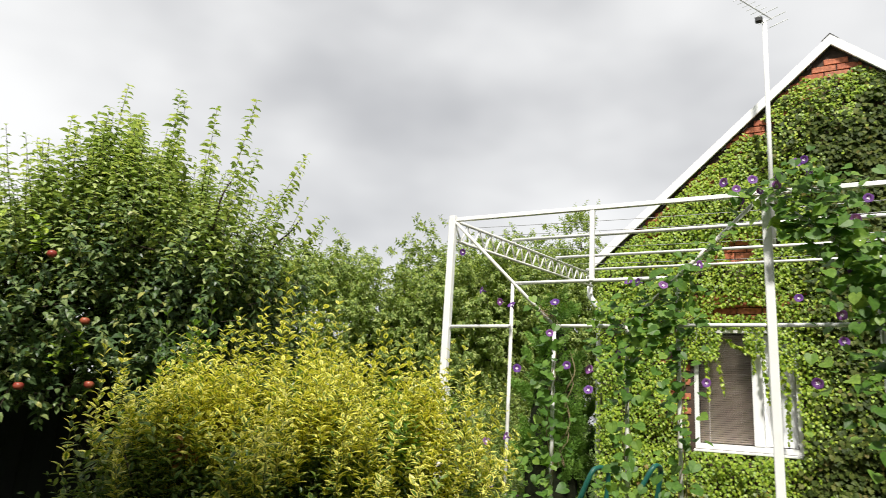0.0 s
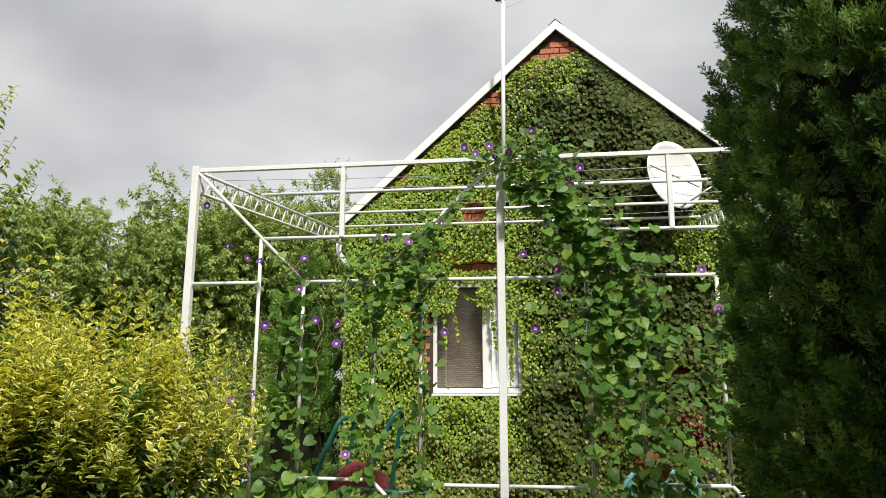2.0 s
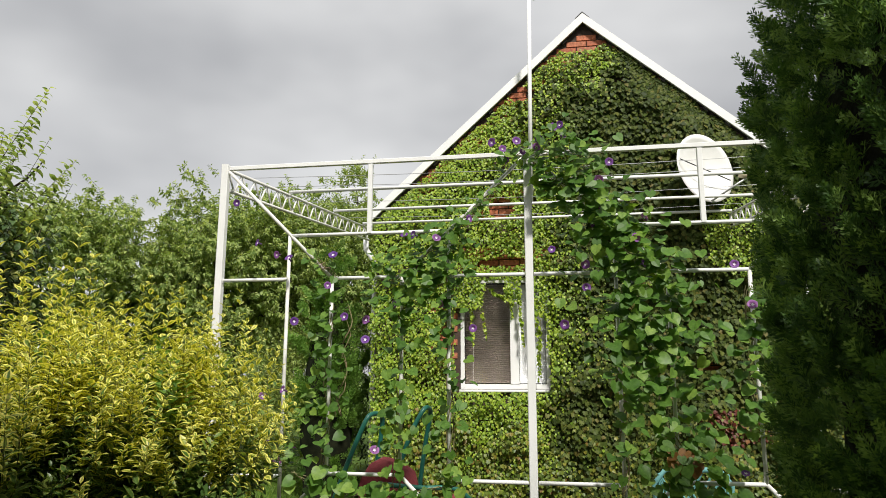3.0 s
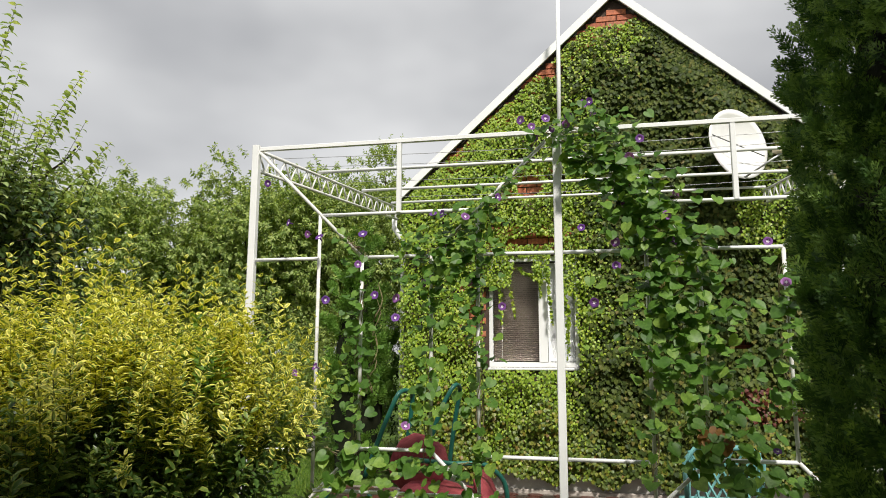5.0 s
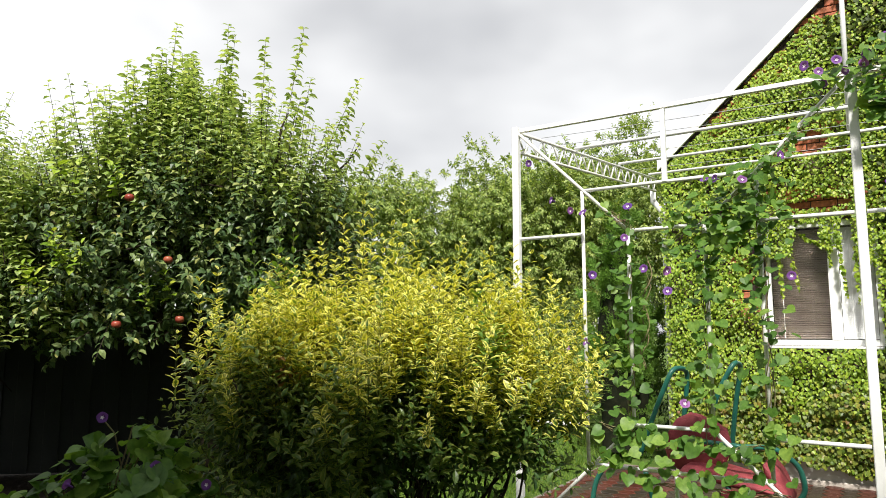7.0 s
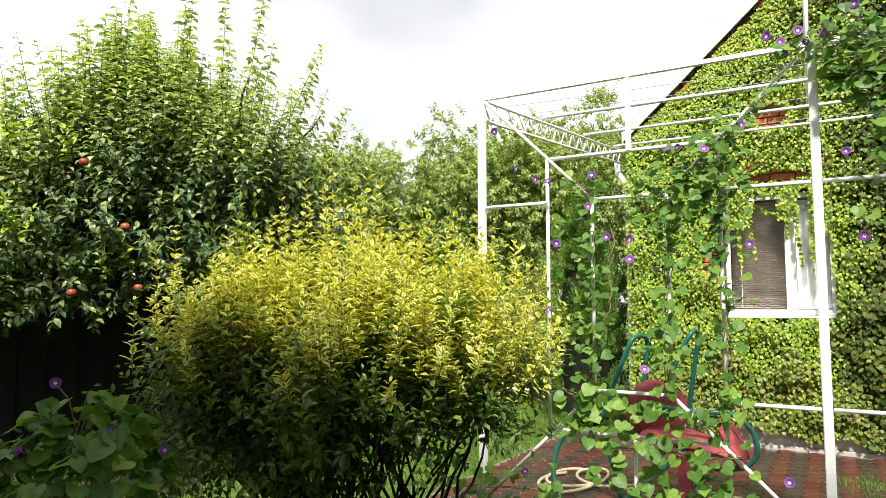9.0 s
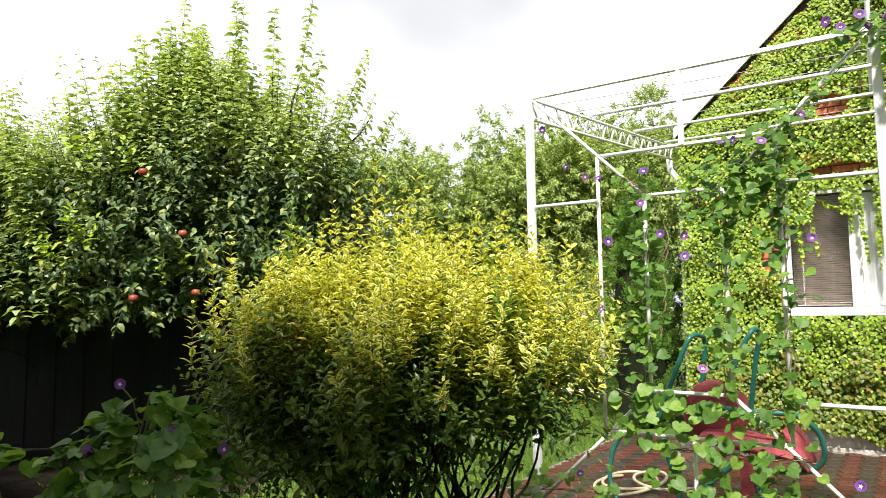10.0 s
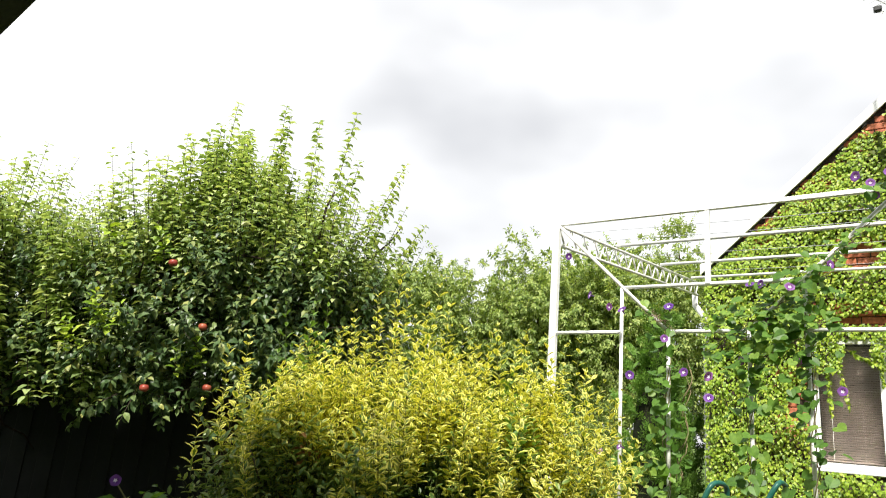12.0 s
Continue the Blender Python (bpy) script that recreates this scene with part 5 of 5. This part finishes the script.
for path, _, _, _ in VINES:
    path = np.array(path, float)
    for rep in range(3):
        m = 18
        t = np.linspace(0, len(path) - 1.001, m)
        i = t.astype(int)
        c = path[i] + (path[i + 1] - path[i]) * (t - i)[:, None]
        ph = rng.uniform(0, 6.28)
        g.tube(np.stack([c[:, 0] + 0.025 * np.cos(t * 14 + ph), PY - 0.005 + 0.025 * np.sin(t * 14 + ph), c[:, 1] + rng.normal(0, 0.01, m)], 1), 0.003, 4, caps=False)
part("stem_tangle", g, TENDRIL, vine, "twining stems", kind="stuff")


g = Geo()
m = 16
c = np.array([0.66, PY - 0.12, 1.12]) + rng.normal(0, 1, (m, 3)) * np.array([0.04, 0.03, 0.06])
g.leaves(HEART, c, unit(rng.normal(0, 0.4, (m, 3)) + np.array([0, -0.3, -1.0])), unit(rng.normal(0, 0.5, (m, 3)) + np.array([0, -1.0, 0.4])), rng.uniform(0.05, 0.08, m))
part("dry_foliage", g, L_DRY, vine, "withered brown leaves", kind="stuff")


def flower_mesh():
    """A trumpet: narrow tube that opens into a five-ribbed disc."""
    bm = bmesh.new()
    rings = []
    for r, h in ((0.09, 0.0), (0.12, 0.45), (0.24, 0.80), (0.52, 0.97), (0.70, 0.96)):
        rings.append([bm.verts.new((r * (1 + 0.05 * math.cos(5 * a)) * math.cos(a), h, r * (1 + 0.05 * math.cos(5 * a)) * math.sin(a))) for a in (j * math.tau / 15 for j in range(15))])
    for a, b in zip(rings, rings[1:]):
        for j in range(15):
            bm.faces.new((a[j], a[(j + 1) % 15], b[(j + 1) % 15], b[j]))
    return Geo().take(bm).mesh("flower", PETAL, True)


def throat_mesh():
    bm = bmesh.new()
    c = bm.verts.new((0, 0.72, 0))
    ring = [bm.verts.new(((0.30 if j % 2 else 0.16) * math.cos(j * math.tau / 10), 0.90 if j % 2 else 0.86, (0.30 if j % 2 else 0.16) * math.sin(j * math.tau / 10))) for j in range(10)]
    for j in range(10):
        bm.faces.new((c, ring[j], ring[(j + 1) % 10]))
    return Geo().take(bm).mesh("throat", THROAT)


FLOWER, PALE = flower_mesh(), throat_mesh()


def flower(parent, at, face, s):
    o = piece("flower", FLOWER, parent, frame_matrix(at, face, (0.1, 0.2, 1), s))
    tr = new("throat", PALE)
    tr.parent = o
    return o


FLOWERS = [(-2.12, 2.71), (-1.94, 2.42), (-1.84, 2.36), (-1.74, 2.30), (-1.46, 2.32), (-1.48, 2.13), (-1.70, 1.90), (-1.37, 1.93), (-1.01, 2.01), (-0.72, 2.0), (-1.2, 1.9), (-1.22, 1.77), (-0.89, 2.45), (-0.77, 2.41), (-0.58, 2.55), (-0.91, 2.24), (-0.98, 2.44), (-0.34, 3.01), (0.05, 3.13), (0.04, 3.07), (-0.12, 3.0), (-0.18, 2.99), (0.33, 2.87), (0.22, 2.51), (0.28, 2.77), (0.45, 2.37), (0.48, 2.22), (0.51, 2.52), (0.18, 2.24), (0.16, 2.09), (-0.03, 2.33), (0.29, 2.57), (0.04, 1.88), (-0.53, 1.85), (1.12, 1.96), (1.02, 2.2), (1.01, 1.0), (-1.16, 1.09), (-1.74, 1.46), (-1.68, 1.11), (-1.95, 0.42), (-0.38, 0.52), (-0.30, 2.95), (-0.25, 3.04), (-0.38, 3.06), (-0.08, 3.06), (-0.02, 3.11), (-1.90, 1.42), (-1.80, 1.05), (-1.86, 1.12)]
for i, (x, z) in enumerate(FLOWERS):
    fc = (rng.normal(-0.1, 0.8), -1.0, rng.normal(0.15, 0.4))
    flower(vine, (x, PY - 0.09 + rng.uniform(-0.05, 0.04), z), fc, rng.uniform(0.034, 0.046))

# mound of the same vine near the bush
mound = base("morning_glory_mound", (-2.76, 1.32, 0), "low mound of large heart leaves with purple flowers", "climbing plant")
n = 560
a = rng.uniform(0, math.tau, n)
rr = np.sqrt(rng.uniform(0.02, 1, n))
h = 1.09 - 0.66 * rr ** 1.8 * rng.uniform(0.45, 1.2, n) + 0.10 * np.sin(a * 3.0 + rr * 4.0)
stay = (h > 0.72) | (rng.random(n) < 0.12)
a, rr, h = a[stay], rr[stay], h[stay]
n = len(a)
p = np.stack([-2.65 + 0.38 * rr * np.cos(a), 1.36 + 0.38 * rr * np.sin(a), np.maximum(h, 0.08)], 1)
out = np.stack([np.cos(a), np.sin(a), 0 * a], 1)
d = unit(out * 0.8 + np.stack([0 * a, 0 * a, -0.25 + 0 * a], 1) + rng.normal(0, 0.6, (n, 3)))
nr = unit(out * 0.3 + np.array([0.05, -0.2, 1.0]) + rng.normal(0, 0.42, (n, 3)))
size = 0.04 + 0.062 * rng.random(n) ** 1.5
for i in range(300):
    piece("leaf", meshes[i % 3], mound, frame_matrix(p[i], d[i], nr[i], float(size[i])))
g = Geo()
g.leaves(HEART, p[300:], d[300:], nr[300:], size[300:])
c = np.array([-3.13, 1.04, 0.93]) + rng.normal(0, 1, (26, 3)) * np.array([0.09, 0.06, 0.025])
g.leaves(HEART, c, unit(rng.normal(0, 0.6, (26, 3)) + np.array([0.2, -0.4, -0.2])), unit(rng.normal(0, 0.35, (26, 3)) + np.array([0, 0, 1.0])), rng.uniform(0.05, 0.09, 26))
part("foliage", g, L_VINE, mound, kind="stuff")
g = Geo()
for i in range(34):
    e = p[i * 8]
    g.tube([(-2.76 + rng.normal(0, 0.1), 1.32 + rng.normal(0, 0.1), 0), (e[0] * 0.5 - 1.38, e[1] * 0.5 + 0.66, e[2] * 0.8), e], 0.004, 4)
g.tube([(-2.95, 1.15, 0.1), (-3.08, 1.06, 0.6), (-3.15, 1.02, 0.95)], 0.004, 4)
g.tube([(-2.66, 1.34, 1.02), (-2.665, 1.31, 1.14), (-2.69, 1.28, 1.19)], 0.003, 4)
part("stem_tangle", g, TENDRIL, mound, kind="stuff")
for x, y, z in ((-2.69, 1.27, 1.2), (-2.60, 1.12, 0.98), (-2.44, 1.34, 1.03), (-2.33, 1.50, 0.95)):
    flower(mound, (x, y, z), (rng.normal(0.2, 0.7), rng.normal(-0.6, 0.3), rng.normal(0.5, 0.4)), 0.03)

# ---- loose things on the terrace ----
rocker = base("garden_rocker", (-1.35, 5.2, 0), "wine-red padded rocker on a green tube frame", "garden chair")
for nm, pts in (("bow", [(-1.72, 4.95, 0.62), (-1.60, 4.97, 0.95), (-1.48, 5.0, 1.25), (-1.45, 5.08, 1.27), (-1.42, 5.28, 1.25), (-1.46, 5.3, 0.95), (-1.52, 5.3, 0.6)]),
                ("bow", [(-1.30, 5.25, 0.78), (-1.20, 5.27, 1.10), (-1.10, 5.3, 1.29), (-1.08, 5.36, 1.31), (-1.07, 5.52, 1.28), (-1.13, 5.55, 1.0), (-1.18, 5.55, 0.6)]),
                ("armrest", [(-1.02, 4.95, 0.74), (-0.80, 5.05, 0.74), (-0.66, 5.1, 0.62), (-0.63, 5.1, 0.45), (-0.72, 5.1, 0.34), (-0.95, 5.05, 0.33)]), ("armrest", [(-1.95, 4.85, 0.55), (-2.02, 4.8, 0.42), (-2.04, 4.75, 0.22), (-1.96, 4.7, 0.06)]),
                ("leg", [(-1.12, 4.95, 0.5), (-1.02, 4.85, 0.25), (-0.94, 4.75, 0.02)]), ("leg", [(-1.70, 5.0, 0.5), (-1.62, 5.1, 0.02)]), ("leg", [(-1.55, 4.9, 0.04), (-1.3, 4.95, 0.28), (-1.15, 5.0, 0.4)]), ("rail", [(-1.35, 4.95, 0.76), (-1.0, 4.95, 0.74)])):
    pts = np.array(pts, float)
    t = np.linspace(0, len(pts) - 1, 5 * len(pts))
    sm = np.stack([np.interp(t, range(len(pts)), pts[:, k]) for k in range(3)], 1)
    for _ in range(4):
        sm[1:-1] = (sm[:-2] + 2 * sm[1:-1] + sm[2:]) / 4
    part(nm, Geo().tube(sm, 0.019, 8), GREEN_TUBE, rocker, smooth=True)


def cushion(lo, hi, tilt, at, name, label):
    bm = bmesh.new()
    bmesh.ops.create_cube(bm, size=1.0)
    bmesh.ops.subdivide_edges(bm, edges=bm.edges[:], cuts=5, use_grid_fill=True)
    sx_, sy_, sz_ = (hi[k] - lo[k] for k in range(3))
    for v in bm.verts:
        c = v.co * 2
        puff = (1 - 0.45 * c.x ** 4) * (1 - 0.45 * c.y ** 4)
        v.co = Vector((c.x * sx_ / 2 * (1 - 0.06 * c.z * c.z), c.y * sy_ / 2 * (1 - 0.06 * c.z * c.z), c.z * sz_ / 2 * puff + 0.012 * noise.noise(c * 2)))
        v.co = Matrix.Rotation(radians(tilt), 3, "Y") @ v.co + Vector(at)
    return part(name, Geo().take(bm), WINE, rocker, label, True)


cushion((0, 0, 0), (0.44, 0.13, 0.46), 24, (-1.36, 5.22, 0.68), "backrest", "worn wine-red back cushion")
cushion((0, 0, 0), (0.62, 0.5, 0.10), 8, (-1.12, 5.15, 0.50), "seat", "wine-red seat cushion")
cushion((0, 0, 0), (0.30, 0.46, 0.09), 62, (-0.80, 5.18, 0.50), "footrest", "wine-red foot cushion")
part("cloth", Geo().box((-1.14, 4.86, 0.10), (-1.02, 4.875, 0.46), 0.006), WINE, rocker, "hanging red cloth")

chair = base("plastic_chair", (0.75, 5.4, 0), "turquoise plastic garden chair with a lattice back", "chair")
for x in (0.50, 0.98):
    for y in (5.2, 5.62):
        part("leg", Geo().tube([(x, y, 0), (x * 0.96 + 0.03, y, 0.43)], 0.02, 8), TURQ, chair, smooth=True)
part("seat", Geo().box((0.48, 5.18, 0.43), (1.0, 5.64, 0.455), 0.01), TURQ, chair)
fr = part("backrest", Geo().tube([(0.49, 5.18, 0.45), (0.47, 5.10, 0.80), (0.55, 5.08, 0.90), (0.92, 5.08, 0.90), (1.0, 5.10, 0.80), (0.98, 5.18, 0.45)], 0.02, 8), TURQ, chair, "pierced lattice back", True)
for i in range(7):
    xa = 0.50 + i * 0.075
    part("lattice_bar", Geo().tube([(xa, 5.16, 0.47), (min(0.98, xa + 0.22), 5.09, 0.87)], 0.009, 5), TURQ, fr)
    part("lattice_bar", Geo().tube([(xa, 5.155, 0.47), (max(0.50, xa - 0.22), 5.085, 0.87)], 0.009, 5), TURQ, fr)

chair.location.x += 0.18

g = Geo()
t = np.linspace(0, 1, 140)
hx = -2.12 + 0.24 * np.cos(t * 16 + 2.2) * (1 - t * 0.25) + 0.45 * t ** 4 - 0.05 * t
hy = 5.35 + 0.40 * np.sin(t * 16 + 2.2) * (1 - t * 0.25) + 0.25 * t
g.tube(np.stack([hx, hy, 0.016 + 0.03 * t + 0.008 * np.abs(np.sin(t * 20))], 1), 0.013, 7)
tagged(part("garden_hose", g, HOSE, None, "cream rubber hose coiled loosely on the pavers", True), category="hose")

# weeds between the pavers
g = Geo()
m = 420
c = np.array([0.12, 6.5]) + rng.normal(0, 1, (m, 2)) * np.array([0.16, 0.20])
g.leaves(BLADE, np.concatenate([c, np.full((m, 1), -0.01)], 1), unit(UP + rng.normal(0, 0.45, (m, 3))), rand_dirs(m), rng.uniform(0.03, 0.08, m))
tagged(part("weeds", g, GRASS, None, "low green weeds growing between the pavers", kind="stuff"), category="grass")

# ---- bricks of the bare gable and terrace pavers ----
brick_me = Geo().box((0, -0.008, 0), (0.24, 0.10, 0.068), 0.004).mesh("brick", BRICK)
SPOTS = ((-0.66, 3.58, 0.35, 0.22), (-0.62, 2.90, 0.6, 0.18), (-1.30, 2.05, 0.22, 0.4), (1.92, 0.97, 0.35, 0.25), (1.66, 1.68, 0.3, 0.2))
for r in range(76):
    zz = 0.02 + r * 0.079
    for c in range(22):
        xx = WX0 + 0.01 + c * 0.252 + (0.126 if r % 2 else 0)
        head = wall_top(xx + 0.12) - 0.004
        verge = zz > head - 0.36 and -2.0 < xx < 1.3
        if (verge or any(abs(xx + 0.12 - cx) < rx and abs(zz - cz) < rz for cx, cz, rx, rz in SPOTS)) and zz + 0.068 < head:
            if xx + 0.24 > WIN[0] - 0.01 and xx < WIN[1] + 0.01 and zz + 0.068 > WIN[2] - 0.08 and zz < WIN[3] + 0.01:
                continue
            piece("brick", brick_me, wall, Matrix.Translation((xx, WY - 0.004, zz)))

terrace = tagged(part("terrace", Geo().box((-3.0, 3.4, -0.06), (4.2, 7.88, -0.012)), MORTAR, None, "wet terrace of red and grey interlocking pavers", kind="structure"), category="paving")


def paver_mesh(mt):
    """A pinched hexagonal paver with eased edges."""
    bm = bmesh.new()
    out = [(-0.09, 0), (-0.046, -0.070), (0.046, -0.070), (0.09, 0), (0.046, 0.070), (-0.046, 0.070)]
    lo = [bm.verts.new((x, y, -0.03)) for x, y in out]
    md = [bm.verts.new((x, y, -0.004)) for x, y in out]
    hi = [bm.verts.new((x * 0.95, y * 0.93, 0)) for x, y in out]
    for a, b in ((lo, md), (md, hi)):
        for j in range(6):
            bm.faces.new((a[j], a[(j + 1) % 6], b[(j + 1) % 6], b[j]))
    bm.faces.new(hi)
    bmesh.ops.recalc_face_normals(bm, faces=bm.faces[:])
    return Geo().take(bm)


pr, pg = paver_mesh(PAVE_RED), paver_mesh(PAVE_GREY)
mr, mg = pr.mesh("paver", PAVE_RED), pg.mesh("paver", PAVE_GREY)
rest = {0: Geo(), 1: Geo()}
count = 0
j = 0
y = 3.52
while y < 7.75:
    x = -2.88 + (0.141 if j % 2 else 0.0)
    i = 0
    while x < 4.08:
        red = j % 2 == 0
        rot = rng.normal(0, 0.012)
        m = Matrix.Translation((x, y, rng.uniform(-0.003, 0.003))) @ Matrix.Rotation(rot, 4, "Z") @ Matrix.Rotation(rng.normal(0, 0.008), 4, "X")
        if count < 300 and x < -0.2 and y > 4.4:
            piece("paver", mr if red else mg, terrace, m)
            count += 1
        else:
            src = pr if red else pg
            v = np.concatenate(src.v)
            rest[0 if red else 1].add(v @ np.array(m.to_3x3()).T + np.array(m.translation), np.concatenate(src.f))
        x += 0.282
        i += 1
    y += 0.081
    j += 1
for kk, mt in ((0, PAVE_RED), (1, PAVE_GREY)):
    part("more_pavers", rest[kk], mt, terrace, kind="stuff")
tagged(part("kerb", Geo().box((WX0, 7.84, -0.02), (4.2, 7.899, 0.035), 0.01), KERB, None, "pale stone strip along the house foot", kind="structure"), category="kerb")
